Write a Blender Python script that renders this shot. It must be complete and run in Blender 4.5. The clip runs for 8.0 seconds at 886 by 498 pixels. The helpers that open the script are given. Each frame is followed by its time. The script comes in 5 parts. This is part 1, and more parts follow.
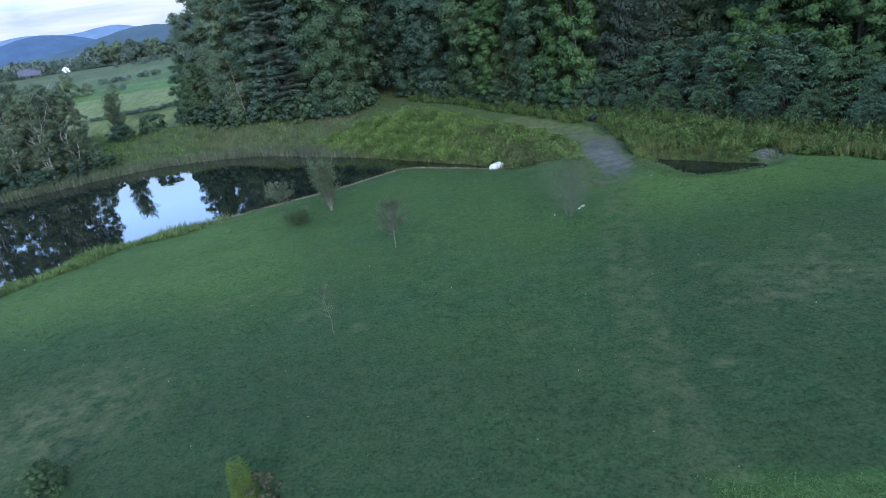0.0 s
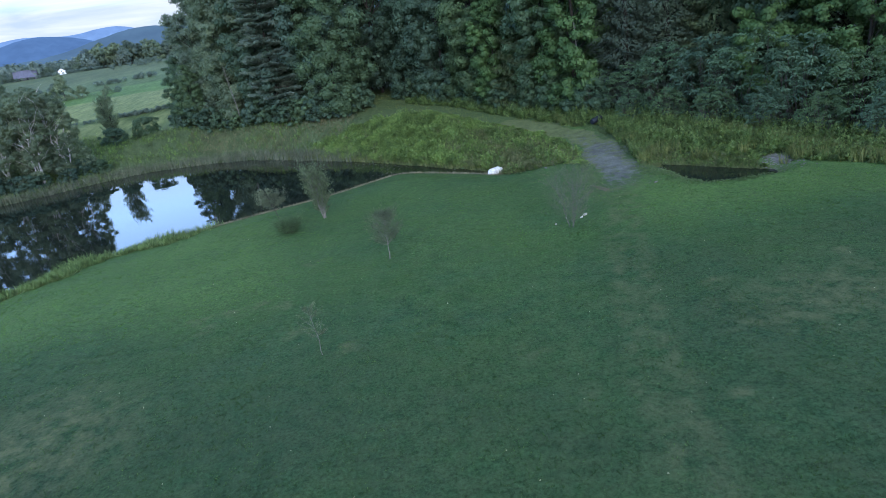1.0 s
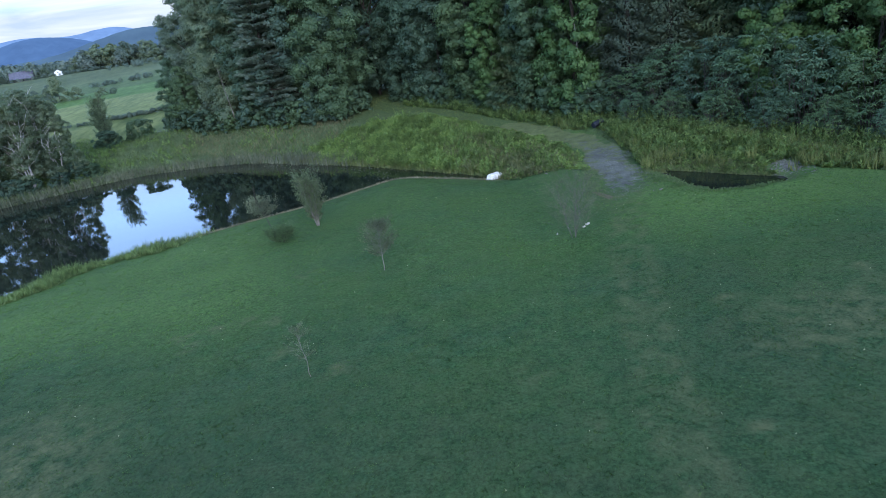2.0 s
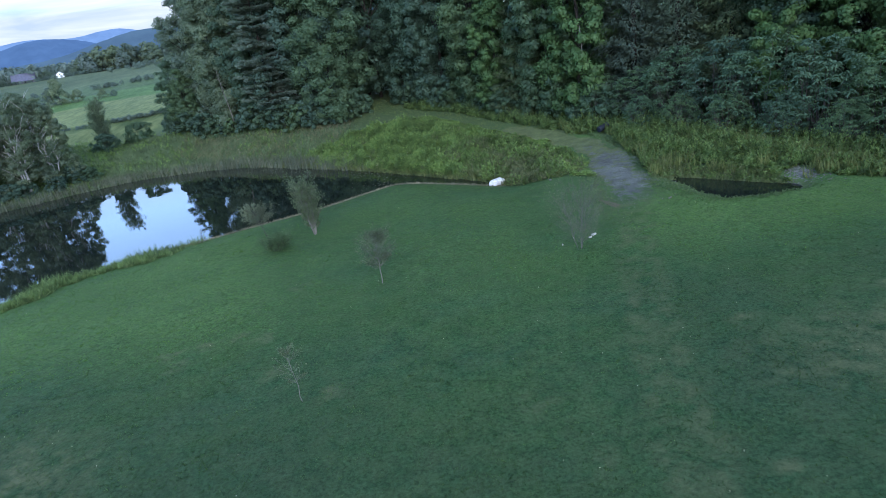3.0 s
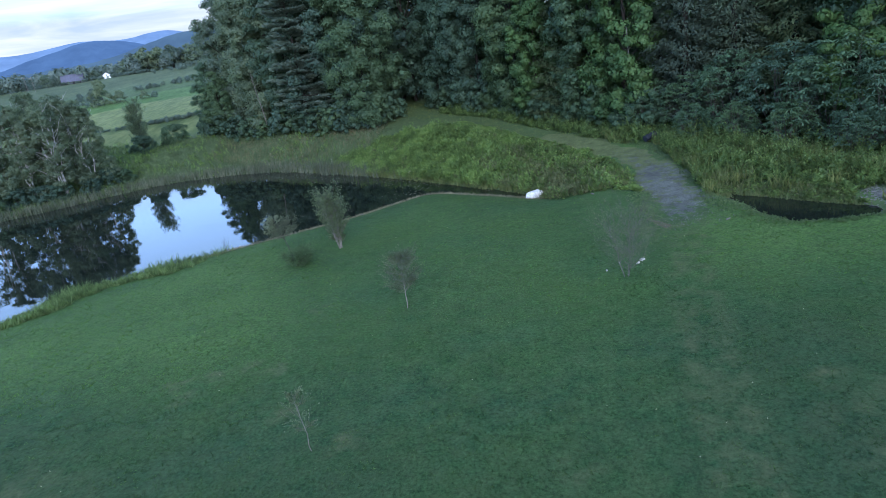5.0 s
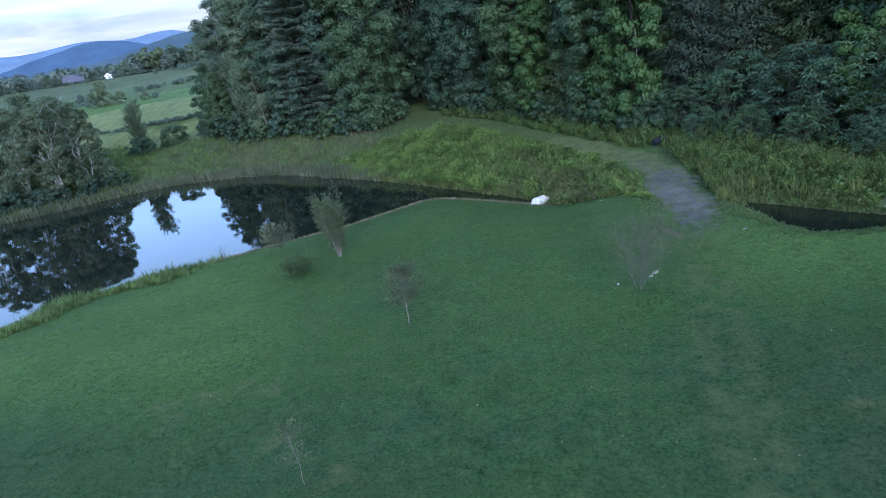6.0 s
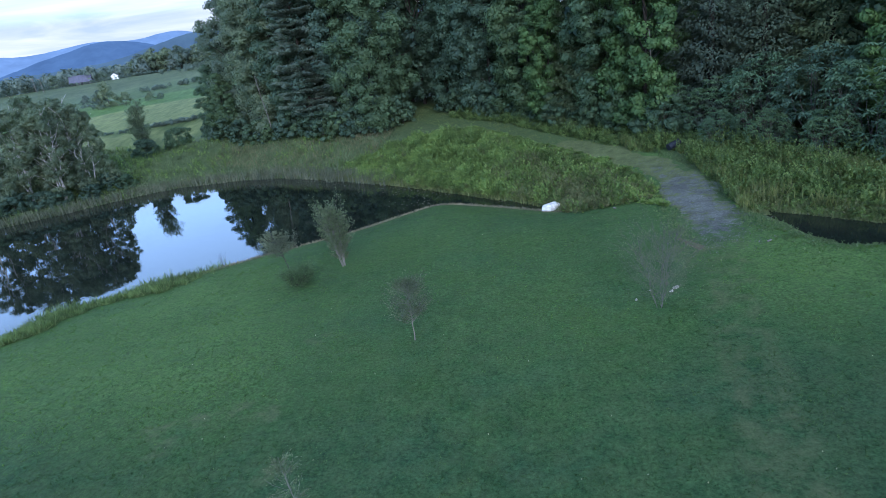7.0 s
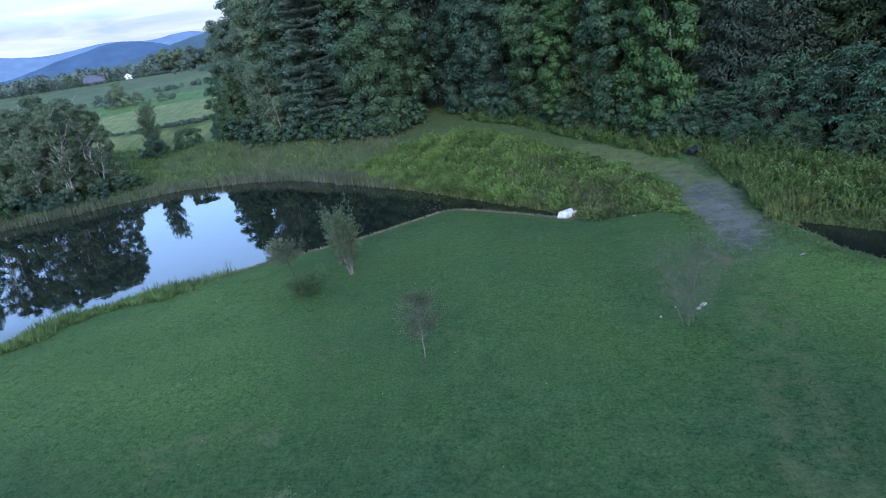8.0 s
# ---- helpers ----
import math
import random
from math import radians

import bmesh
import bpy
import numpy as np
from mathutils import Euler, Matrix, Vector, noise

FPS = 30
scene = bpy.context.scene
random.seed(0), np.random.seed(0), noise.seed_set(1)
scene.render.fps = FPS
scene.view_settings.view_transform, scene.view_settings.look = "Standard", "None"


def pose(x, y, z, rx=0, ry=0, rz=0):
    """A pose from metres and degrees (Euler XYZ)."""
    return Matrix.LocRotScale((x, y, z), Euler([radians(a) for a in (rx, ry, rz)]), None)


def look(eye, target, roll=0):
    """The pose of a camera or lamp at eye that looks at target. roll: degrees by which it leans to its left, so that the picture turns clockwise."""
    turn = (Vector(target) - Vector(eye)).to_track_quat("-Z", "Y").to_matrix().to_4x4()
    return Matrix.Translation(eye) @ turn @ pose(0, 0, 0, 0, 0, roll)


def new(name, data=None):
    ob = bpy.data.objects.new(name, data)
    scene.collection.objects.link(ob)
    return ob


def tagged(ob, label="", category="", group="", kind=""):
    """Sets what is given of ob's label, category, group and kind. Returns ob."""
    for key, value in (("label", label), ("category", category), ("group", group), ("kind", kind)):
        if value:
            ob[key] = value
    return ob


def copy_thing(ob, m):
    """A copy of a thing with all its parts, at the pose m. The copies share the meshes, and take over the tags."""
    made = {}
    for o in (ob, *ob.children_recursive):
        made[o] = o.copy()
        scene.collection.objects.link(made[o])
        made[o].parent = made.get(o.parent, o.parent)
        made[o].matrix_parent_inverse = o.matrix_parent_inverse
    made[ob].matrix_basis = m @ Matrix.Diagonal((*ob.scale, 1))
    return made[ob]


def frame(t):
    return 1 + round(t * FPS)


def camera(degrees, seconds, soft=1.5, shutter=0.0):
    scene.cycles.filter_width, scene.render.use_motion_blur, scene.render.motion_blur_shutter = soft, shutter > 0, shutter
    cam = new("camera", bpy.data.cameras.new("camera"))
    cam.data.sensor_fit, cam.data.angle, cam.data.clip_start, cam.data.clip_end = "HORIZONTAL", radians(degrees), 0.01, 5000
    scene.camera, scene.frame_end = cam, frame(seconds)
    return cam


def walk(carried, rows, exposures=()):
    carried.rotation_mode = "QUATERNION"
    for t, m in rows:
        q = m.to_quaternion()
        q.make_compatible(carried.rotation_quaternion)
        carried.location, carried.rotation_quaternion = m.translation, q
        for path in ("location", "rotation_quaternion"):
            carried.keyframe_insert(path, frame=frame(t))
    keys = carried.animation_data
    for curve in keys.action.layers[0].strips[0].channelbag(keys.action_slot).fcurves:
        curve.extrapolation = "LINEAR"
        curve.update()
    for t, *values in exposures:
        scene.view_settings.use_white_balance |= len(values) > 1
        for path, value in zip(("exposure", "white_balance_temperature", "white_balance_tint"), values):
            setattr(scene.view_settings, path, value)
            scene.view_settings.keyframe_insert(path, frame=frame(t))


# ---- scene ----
cam = camera(75.5, 8.0, soft=0.8)
PATH = [
    (0, (0.369, -0.274, 17.367), (0.226, 1.594, 16.668), -8.5),
    (0.5, (0.499, 0.985, 17.331), (0.356, 2.854, 16.634), -8.5),
    (1, (0.588, 2.174, 17.349), (0.447, 4.044, 16.652), -8.6),
    (1.5, (0.677, 3.295, 17.389), (0.539, 5.165, 16.693), -8.6),
    (3, (0.945, 6.472, 17.548), (0.797, 8.343, 16.857), -8.7),
    (3.5, (1.022, 7.5, 17.604), (0.812, 9.369, 16.922), -8.6),
    (4, (1.081, 8.529, 17.623), (0.845, 10.397, 16.947), -8.7),
    (4.5, (1.065, 9.572, 17.654), (0.813, 11.439, 16.982), -8.7),
    (6, (0.791, 12.752, 17.869), (0.518, 14.617, 17.199), -8.7),
    (6.5, (0.629, 13.856, 17.938), (0.353, 15.72, 17.269), -8.7),
    (7, (0.424, 14.964, 17.977), (0.132, 16.827, 17.311), -8.7),
    (7.5, (0.27, 16.06, 17.965), (-0.046, 17.921, 17.304), -8.6),
    (8, (0.067, 17.124, 17.994), (-0.261, 18.984, 17.335), -8.6),
]
walk(cam, [(t, look(eye, target, roll)) for t, eye, target, roll in PATH], exposures=[(0.0, 0.57, 6080, 14), (8.0, 0.52, 5790, 15)])

# ---- sky and sun: the last light of an evening under broken cloud ----
SUN_AZIMUTH, SUN_HEIGHT = 166.0, 20.0
world = bpy.data.worlds.new("evening_sky")
scene.world = world
world.use_nodes = True
wn, wl = world.node_tree.nodes, world.node_tree.links
wn.clear()
w_out, w_bg = wn.new("ShaderNodeOutputWorld"), wn.new("ShaderNodeBackground")
w_sky = wn.new("ShaderNodeTexSky")
w_sky.sky_type, w_sky.sun_disc = "NISHITA", False
w_sky.sun_elevation, w_sky.sun_rotation = radians(SUN_HEIGHT), radians(SUN_AZIMUTH)
w_sky.air_density, w_sky.dust_density, w_sky.ozone_density = 1.2, 1.0, 2.0
w_tc, w_sep = wn.new("ShaderNodeTexCoord"), wn.new("ShaderNodeSeparateXYZ")
wl.new(w_tc.outputs["Generated"], w_sep.inputs[0])
w_map = wn.new("ShaderNodeMapping")
w_map.inputs["Scale"].default_value = (3.0, 3.0, 20.0)
wl.new(w_tc.outputs["Generated"], w_map.inputs[0])
w_noise = wn.new("ShaderNodeTexNoise")
w_noise.inputs["Scale"].default_value, w_noise.inputs["Detail"].default_value = 1.8, 7.0
w_noise.inputs["Roughness"].default_value, w_noise.inputs["Distortion"].default_value = 0.55, 0.4
wl.new(w_map.outputs[0], w_noise.inputs[0])
w_cover = wn.new("ShaderNodeMapRange")
w_cover.inputs["From Min"].default_value, w_cover.inputs["From Max"].default_value = 0.36, 0.62
wl.new(w_noise.outputs[0], w_cover.inputs[0])
w_low = wn.new("ShaderNodeMapRange")
w_low.inputs["From Min"].default_value, w_low.inputs["From Max"].default_value = 0.06, 0.30
w_low.inputs["To Min"].default_value, w_low.inputs["To Max"].default_value = 1.0, 0.40
wl.new(w_sep.outputs[2], w_low.inputs[0])
w_veil = wn.new("ShaderNodeMapRange")
w_veil.inputs["From Min"].default_value, w_veil.inputs["From Max"].default_value = 0.10, 0.30
w_veil.inputs["To Min"].default_value, w_veil.inputs["To Max"].default_value = 1.0, 0.75
wl.new(w_sep.outputs[2], w_veil.inputs[0])
w_mul = wn.new("ShaderNodeMath")
w_mul.operation = "MULTIPLY"
wl.new(w_cover.outputs[0], w_mul.inputs[0])
wl.new(w_low.outputs[0], w_mul.inputs[1])
w_base = wn.new("ShaderNodeMath")
w_base.operation, w_base.use_clamp = "ADD", True
wl.new(w_mul.outputs[0], w_base.inputs[0])
wl.new(w_veil.outputs[0], w_base.inputs[1])
w_tone, w_high, w_grey = wn.new("ShaderNodeMix"), wn.new("ShaderNodeMapRange"), wn.new("ShaderNodeMix")
w_mix = wn.new("ShaderNodeMix")
for n_mix in (w_tone, w_grey, w_mix):
    n_mix.data_type = "RGBA"
w_grey.inputs[6].default_value, w_grey.inputs[7].default_value = (3.6, 4.4, 5.2, 1), (6.0, 6.3, 6.5, 1)
wl.new(w_cover.outputs[0], w_grey.inputs[0])
wl.new(w_grey.outputs[2], w_tone.inputs[6])
w_tone.inputs[7].default_value = (8.0, 13.0, 21.0, 1)
w_high.inputs["From Min"].default_value, w_high.inputs["From Max"].default_value = 0.10, 0.19
wl.new(w_sep.outputs[2], w_high.inputs[0])
wl.new(w_high.outputs[0], w_tone.inputs[0])
wl.new(w_base.outputs[0], w_mix.inputs[0])
wl.new(w_sky.outputs[0], w_mix.inputs[6])
w_over, w_dark = wn.new("ShaderNodeMapRange"), wn.new("ShaderNodeMix")
w_dark.data_type = "RGBA"
w_over.inputs["From Min"].default_value, w_over.inputs["From Max"].default_value = 0.30, 0.75
wl.new(w_sep.outputs[2], w_over.inputs[0])
w_dark.inputs[7].default_value = (2.8, 3.8, 5.0, 1)
wl.new(w_over.outputs[0], w_dark.inputs[0])
wl.new(w_tone.outputs[2], w_dark.inputs[6])
wl.new(w_dark.outputs[2], w_mix.inputs[7])
wl.new(w_mix.outputs[2], w_bg.inputs[0])
w_bg.inputs[1].default_value = 0.12
wl.new(w_bg.outputs[0], w_out.inputs[0])

sun_data = bpy.data.lights.new("sun", "SUN")
sun_data.energy, sun_data.angle, sun_data.color = 2.4, radians(40), (1.0, 0.97, 0.92)
sun = new("sun", sun_data)
sun_way = Vector((math.sin(radians(SUN_AZIMUTH)) * math.cos(radians(SUN_HEIGHT)), math.cos(radians(SUN_AZIMUTH)) * math.cos(radians(SUN_HEIGHT)), math.sin(radians(SUN_HEIGHT))))
sun.matrix_basis = look(sun_way * 200, (0, 0, 0))


# ---- materials ----
class Nodes:
    """A principled material with short ways to add nodes."""

    def __init__(self, name, rough=0.8, spec=0.3):
        self.m = bpy.data.materials.new(name)
        self.m.use_nodes = True
        self.t = self.m.node_tree
        self.b = self.t.nodes["Principled BSDF"]
        self.out = self.t.nodes["Material Output"]
        self.b.inputs["Roughness"].default_value = rough
        self.b.inputs["Specular IOR Level"].default_value = spec
        self.co = self.t.nodes.new("ShaderNodeTexCoord").outputs["Object"]

    def link(self, a, b):
        self.t.links.new(a, b)
        return b

    def noise(self, scale, detail=4, rough=0.55, stretch=None, kind="ShaderNodeTexNoise"):
        n = self.t.nodes.new(kind)
        n.inputs["Scale"].default_value = scale
        if kind == "ShaderNodeTexNoise":
            n.inputs["Detail"].default_value, n.inputs["Roughness"].default_value = detail, rough
        co = self.co
        if stretch:
            mp = self.t.nodes.new("ShaderNodeMapping")
            mp.inputs["Scale"].default_value = stretch
            self.link(co, mp.inputs[0])
            co = mp.outputs[0]
        self.link(co, n.inputs[0])
        return n.outputs[0]

    def ramp(self, fac, stops):
        n = self.t.nodes.new("ShaderNodeValToRGB")
        while len(n.color_ramp.elements) < len(stops):
            n.color_ramp.elements.new(0.5)
        for e, (p, c) in zip(n.color_ramp.elements, stops):
            e.position, e.color = p, (*c, 1)
        self.link(fac, n.inputs[0])
        return n.outputs[0]

    def span(self, fac, a, b, c=0.0, d=1.0):
        n = self.t.nodes.new("ShaderNodeMapRange")
        for i, v in enumerate((a, b, c, d)):
            n.inputs[i + 1].default_value = v
        self.link(fac, n.inputs[0])
        return n.outputs[0]

    def math(self, op, a, b):
        n = self.t.nodes.new("ShaderNodeMath")
        n.operation, n.use_clamp = op, False
        for i, v in enumerate((a, b)):
            if isinstance(v, (int, float)):
                n.inputs[i].default_value = v
            else:
                self.link(v, n.inputs[i])
        return n.outputs[0]

    def mix(self, fac, a, b, blend="MIX"):
        n = self.t.nodes.new("ShaderNodeMix")
        n.data_type, n.blend_type = "RGBA", blend
        for i, v in ((0, fac), (6, a), (7, b)):
            if isinstance(v, (int, float)):
                n.inputs[i].default_value = v
            elif isinstance(v, tuple):
                n.inputs[i].default_value = (*v, 1)
            else:
                self.link(v, n.inputs[i])
        return n.outputs[2]

    def color(self, c):
        if isinstance(c, tuple):
            self.b.inputs["Base Color"].default_value = (*c, 1)
        else:
            self.link(c, self.b.inputs["Base Color"])
        return self

    def bump(self, height, strength=0.4, distance=0.05):
        n = self.t.nodes.new("ShaderNodeBump")
        n.inputs["Strength"].default_value, n.inputs["Distance"].default_value = strength, distance
        self.link(height, n.inputs["Height"])
        self.link(n.outputs[0], self.b.inputs["Normal"])
        return self

    def island(self):
        return self.t.nodes.new("ShaderNodeNewGeometry").outputs["Random Per Island"]

    def object_random(self):
        return self.t.nodes.new("ShaderNodeObjectInfo").outputs["Random"]

    def attribute(self, name):
        n = self.t.nodes.new("ShaderNodeAttribute")
        n.attribute_name = name
        s = self.t.nodes.new("ShaderNodeSeparateColor")
        self.link(n.outputs["Color"], s.inputs[0])
        return s.outputs


def foliage(name, dark, mid, light, through_light=0.25, tint=0.12, rough=0.6, patch_scale=0.35, patch_low=0.72, patch_high=1.2):
    """Leaves: each leaf and each plant takes a shade of its own, and some light passes through."""
    n = Nodes(name, rough, 0.25)
    near = lambda c: tuple(m + 0.55 * (v - m) for v, m in zip(c, mid))
    leaf = n.ramp(n.island(), [(0.0, near(dark)), (0.5, mid), (1.0, near(light))])
    patch = n.ramp(n.noise(patch_scale, 3), [(0.38, (patch_low, patch_low + 0.02, patch_low)), (0.62, (patch_high, patch_high - 0.03, patch_high - 0.1))])
    c = n.mix(1.0, leaf, patch, "MULTIPLY")
    own = n.ramp(n.object_random(), [(0.0, (1 - tint, 1 - tint, 1 + tint)), (0.5, (1, 1, 1)), (1.0, (1 + 1.6 * tint, 1 + tint, 1 - tint))])
    c = n.mix(1.0, c, own, "MULTIPLY")
    n.color(c)
    tr = n.t.nodes.new("ShaderNodeBsdfTranslucent")
    n.link(n.mix(1.0, c, (1.25, 1.2, 0.7), "MULTIPLY"), tr.inputs[0])
    mx = n.t.nodes.new("ShaderNodeMixShader")
    mx.inputs[0].default_value = through_light
    n.link(n.b.outputs[0], mx.inputs[1])
    n.link(tr.outputs[0], mx.inputs[2])
    n.link(mx.outputs[0], n.out.inputs[0])
    return n.m


def bark(name, a, b):
    n = Nodes(name, 0.9, 0.2)
    f = n.noise(6, 5, 0.6, (1, 1, 0.25))
    n.color(n.ramp(f, [(0.3, a), (0.7, b)]))
    n.bump(f, 0.6, 0.03)
    return n.m


def ground_material():
    n = Nodes("turf", 0.9, 0.15)
    big, mid, fine = n.noise(0.06, 4), n.noise(0.5, 6, 0.65), n.noise(5.5, 8, 0.8)
    grass = n.ramp(mid, [(0.36, (0.023, 0.060, 0.024)), (0.5, (0.031, 0.075, 0.028)), (0.64, (0.043, 0.091, 0.034))])
    grass = n.mix(n.span(big, 0.42, 0.60, 0.0, 0.8), grass, (0.042, 0.092, 0.025))
    grass = n.mix(n.span(n.noise(0.11, 5, 0.6), 0.50, 0.66, 0.0, 0.6), grass, (0.030, 0.078, 0.036))
    thin = n.t.nodes.new("ShaderNodeAttribute")
    thin.attribute_name = "zone"
    dark_turf = n.math("MULTIPLY", n.span(thin.outputs["Alpha"], 0.5, 1.0), n.span(n.noise(0.25, 5, 0.65), 0.3, 0.6, 0.35, 1.0))
    # darker turf tone, by the zone's alpha
    grass = n.mix(dark_turf, grass, (0.025, 0.052, 0.025))
    lush = n.math("MULTIPLY", n.span(thin.outputs["Alpha"], 0.5, 0.0), n.span(n.noise(0.14, 6, 0.65), 0.36, 0.60, 0.5, 1.0))
    # yellow-green turf, and the painted paler tone of the far lawn
    grass = n.mix(lush, grass, (0.068, 0.132, 0.038))
    grass = n.mix(1.0, grass, n.ramp(n.noise(1.9, 6, 0.7), [(0.36, (0.84, 0.86, 0.86)), (0.64, (1.14, 1.12, 1.1))]), "MULTIPLY")
    grass = n.mix(1.0, grass, n.ramp(fine, [(0.36, (0.45, 0.50, 0.46)), (0.64, (1.5, 1.45, 1.45))]), "MULTIPLY")
    zone = n.attribute("zone")
    dry = n.math("MULTIPLY", n.span(n.noise(0.9, 6, 0.65), 0.38, 0.62), zone[1])
    grass = n.mix(dry, grass, n.ramp(fine, [(0.3, (0.056, 0.078, 0.036)), (0.7, (0.125, 0.138, 0.070))]))
    meadow = n.ramp(n.noise(1.6, 5), [(0.3, (0.045, 0.078, 0.030)), (0.7, (0.090, 0.118, 0.052))])
    c = n.mix(zone[0], grass, meadow)
    at = n.t.nodes.new("ShaderNodeSeparateXYZ")
    n.link(n.co, at.inputs[0])
    across = n.math("SUBTRACT", at.outputs[1], n.math("MULTIPLY", at.outputs[0], 0.36))
    across = n.math("ADD", across, n.span(n.noise(0.05, 4, 0.6), 0.3, 0.7, -5.0, 5.0))
    crop = n.ramp(n.span(across, 160.0, 360.0), [(0.0, (0.105, 0.142, 0.058)), (0.18, (0.138, 0.168, 0.072)), (0.20, (0.064, 0.098, 0.042)), (0.225, (0.136, 0.168, 0.068)), (0.43, (0.158, 0.186, 0.080)), (0.46, (0.074, 0.138, 0.044)), (0.60, (0.086, 0.146, 0.052)), (0.63, (0.072, 0.108, 0.050)), (0.73, (0.080, 0.122, 0.056)), (0.90, (0.090, 0.118, 0.062)), (1.0, (0.080, 0.105, 0.055))])
    rows = n.noise(0.9, 5, 0.7, (1, 0.25, 1))
    crop = n.mix(1.0, crop, n.ramp(rows, [(0.34, (0.62, 0.68, 0.64)), (0.66, (1.32, 1.28, 1.2))]), "MULTIPLY")
    crop = n.mix(1.0, crop, n.ramp(n.noise(0.07, 4, 0.6), [(0.36, (0.82, 0.86, 0.84)), (0.64, (1.16, 1.12, 1.08))]), "MULTIPLY")
    c = n.mix(zone[2], c, crop)
    n.color(c)
    n.bump(n.math("ADD", fine, n.math("MULTIPLY", mid, 1.0)), 0.6, 0.08)
    return n.m


def gravel_material():
    n = Nodes("gravel", 0.85, 0.3)
    stones = n.noise(9.0, 6, 0.75)
    c = n.ramp(stones, [(0.34, (0.036, 0.040, 0.034)), (0.5, (0.104, 0.110, 0.096)), (0.66, (0.235, 0.240, 0.212))])
    c = n.mix(1.0, c, n.ramp(n.noise(0.45, 6, 0.7), [(0.36, (0.62, 0.66, 0.74)), (0.62, (1.16, 1.19, 1.30))]), "MULTIPLY")
    patch = n.noise(1.1, 7, 0.72)
    zone = n.attribute("zone")
    green = zone[0]
    weeds = n.span(n.math("ADD", n.span(patch, 0.3, 0.7, 0.0, 1.0), green), 0.60, 0.86)
    turf = n.mix(zone[1], n.ramp(stones, [(0.34, (0.050, 0.080, 0.034)), (0.66, (0.118, 0.145, 0.066))]), n.ramp(stones, [(0.3, (0.026, 0.066, 0.022)), (0.7, (0.058, 0.112, 0.038))]))
    turf = n.mix(1.0, turf, n.ramp(n.noise(0.9, 6, 0.7), [(0.35, (0.72, 0.72, 0.62)), (0.65, (1.40, 1.28, 1.15))]), "MULTIPLY")
    c = n.mix(weeds, c, turf)
    n.color(c)
    n.bump(stones, 0.8, 0.05)
    return n.m


def water_material():
    n = Nodes("still_water", 0.02, 0.5)
    n.b.inputs["IOR"].default_value = 1.333
    n.color(n.ramp(n.noise(0.12, 3), [(0.3, (0.006, 0.010, 0.009)), (0.7, (0.012, 0.016, 0.012))]))
    ripple = n.math("ADD", n.noise(0.5, 2, 0.4), n.math("MULTIPLY", n.noise(2.2, 2, 0.4), 0.2))
    n.bump(ripple, 0.012, 0.5)
    return n.m


def stone_material(name, a, b, scale=2.5):
    n = Nodes(name, 0.85, 0.3)
    f = n.noise(scale, 7, 0.65)
    n.color(n.ramp(f, [(0.32, a), (0.6, b)]))
    n.bump(f, 0.7, 0.06)
    return n.m


def plain_material(name, c, rough=0.6, metal=0.0, grain=6.0, vary=0.25):
    n = Nodes(name, rough)
    n.b.inputs["Metallic"].default_value = metal
    n.color(n.mix(1.0, c, n.ramp(n.noise(grain, 5), [(0.3, (1 - vary,) * 3), (0.7, (1 + vary,) * 3)]), "MULTIPLY"))
    return n.m


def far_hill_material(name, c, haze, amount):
    """Distant wooded ridges; the evening haze before them is painted as a bluish glow."""
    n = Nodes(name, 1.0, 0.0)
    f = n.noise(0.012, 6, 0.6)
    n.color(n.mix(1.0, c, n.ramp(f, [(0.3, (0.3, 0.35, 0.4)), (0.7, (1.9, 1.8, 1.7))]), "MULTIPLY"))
    # the haze: an emission mixed over the slopes, which give no light themselves
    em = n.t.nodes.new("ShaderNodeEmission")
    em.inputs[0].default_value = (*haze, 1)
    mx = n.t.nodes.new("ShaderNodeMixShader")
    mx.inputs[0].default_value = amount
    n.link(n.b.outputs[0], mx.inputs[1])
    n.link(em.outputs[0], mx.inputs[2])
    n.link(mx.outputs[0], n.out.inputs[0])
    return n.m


TURF, GRAVEL, WATER = ground_material(), gravel_material(), water_material()
MAPLE = foliage("maple_leaves", (0.046, 0.088, 0.058), (0.080, 0.142, 0.092), (0.126, 0.206, 0.132), 0.45)
BRIGHT = foliage("young_maple_leaves", (0.040, 0.086, 0.032), (0.068, 0.136, 0.050), (0.108, 0.188, 0.076), 0.3, 0.05)
DARKLEAF = foliage("ash_leaves", (0.040, 0.076, 0.055), (0.069, 0.126, 0.086), (0.108, 0.180, 0.120), 0.45)
PINE = foliage("pine_needles", (0.084, 0.128, 0.098), (0.130, 0.185, 0.142), (0.190, 0.250, 0.192), 0.4)
SPRUCE = foliage("spruce_needles", (0.044, 0.070, 0.046), (0.072, 0.106, 0.066), (0.110, 0.150, 0.092), 0.25)
SUMAC = foliage("sumac_leaves", (0.044, 0.088, 0.055), (0.078, 0.145, 0.090), (0.120, 0.200, 0.130), 0.3, 0.08, 0.75)
BIRCHLEAF = foliage("birch_leaves", (0.092, 0.136, 0.110), (0.145, 0.203, 0.162), (0.215, 0.280, 0.220), 0.6, 0.03)
WEED = foliage("meadow_weeds", (0.052, 0.108, 0.046), (0.098, 0.168, 0.070), (0.180, 0.258, 0.115), 0.45, 0.12, 0.6, 0.32, 0.62, 1.6)
BANKWEED = foliage("bank_weed_leaves", (0.062, 0.120, 0.036), (0.118, 0.186, 0.056), (0.215, 0.285, 0.092), 0.5, 0.12, 0.6, 0.9, 0.5, 1.6)
FLOWER = foliage("dry_flower_heads", (0.066, 0.096, 0.044), (0.118, 0.146, 0.070), (0.225, 0.222, 0.135), 0.35, 0.0, 0.6, 0.8, 0.65, 1.4)
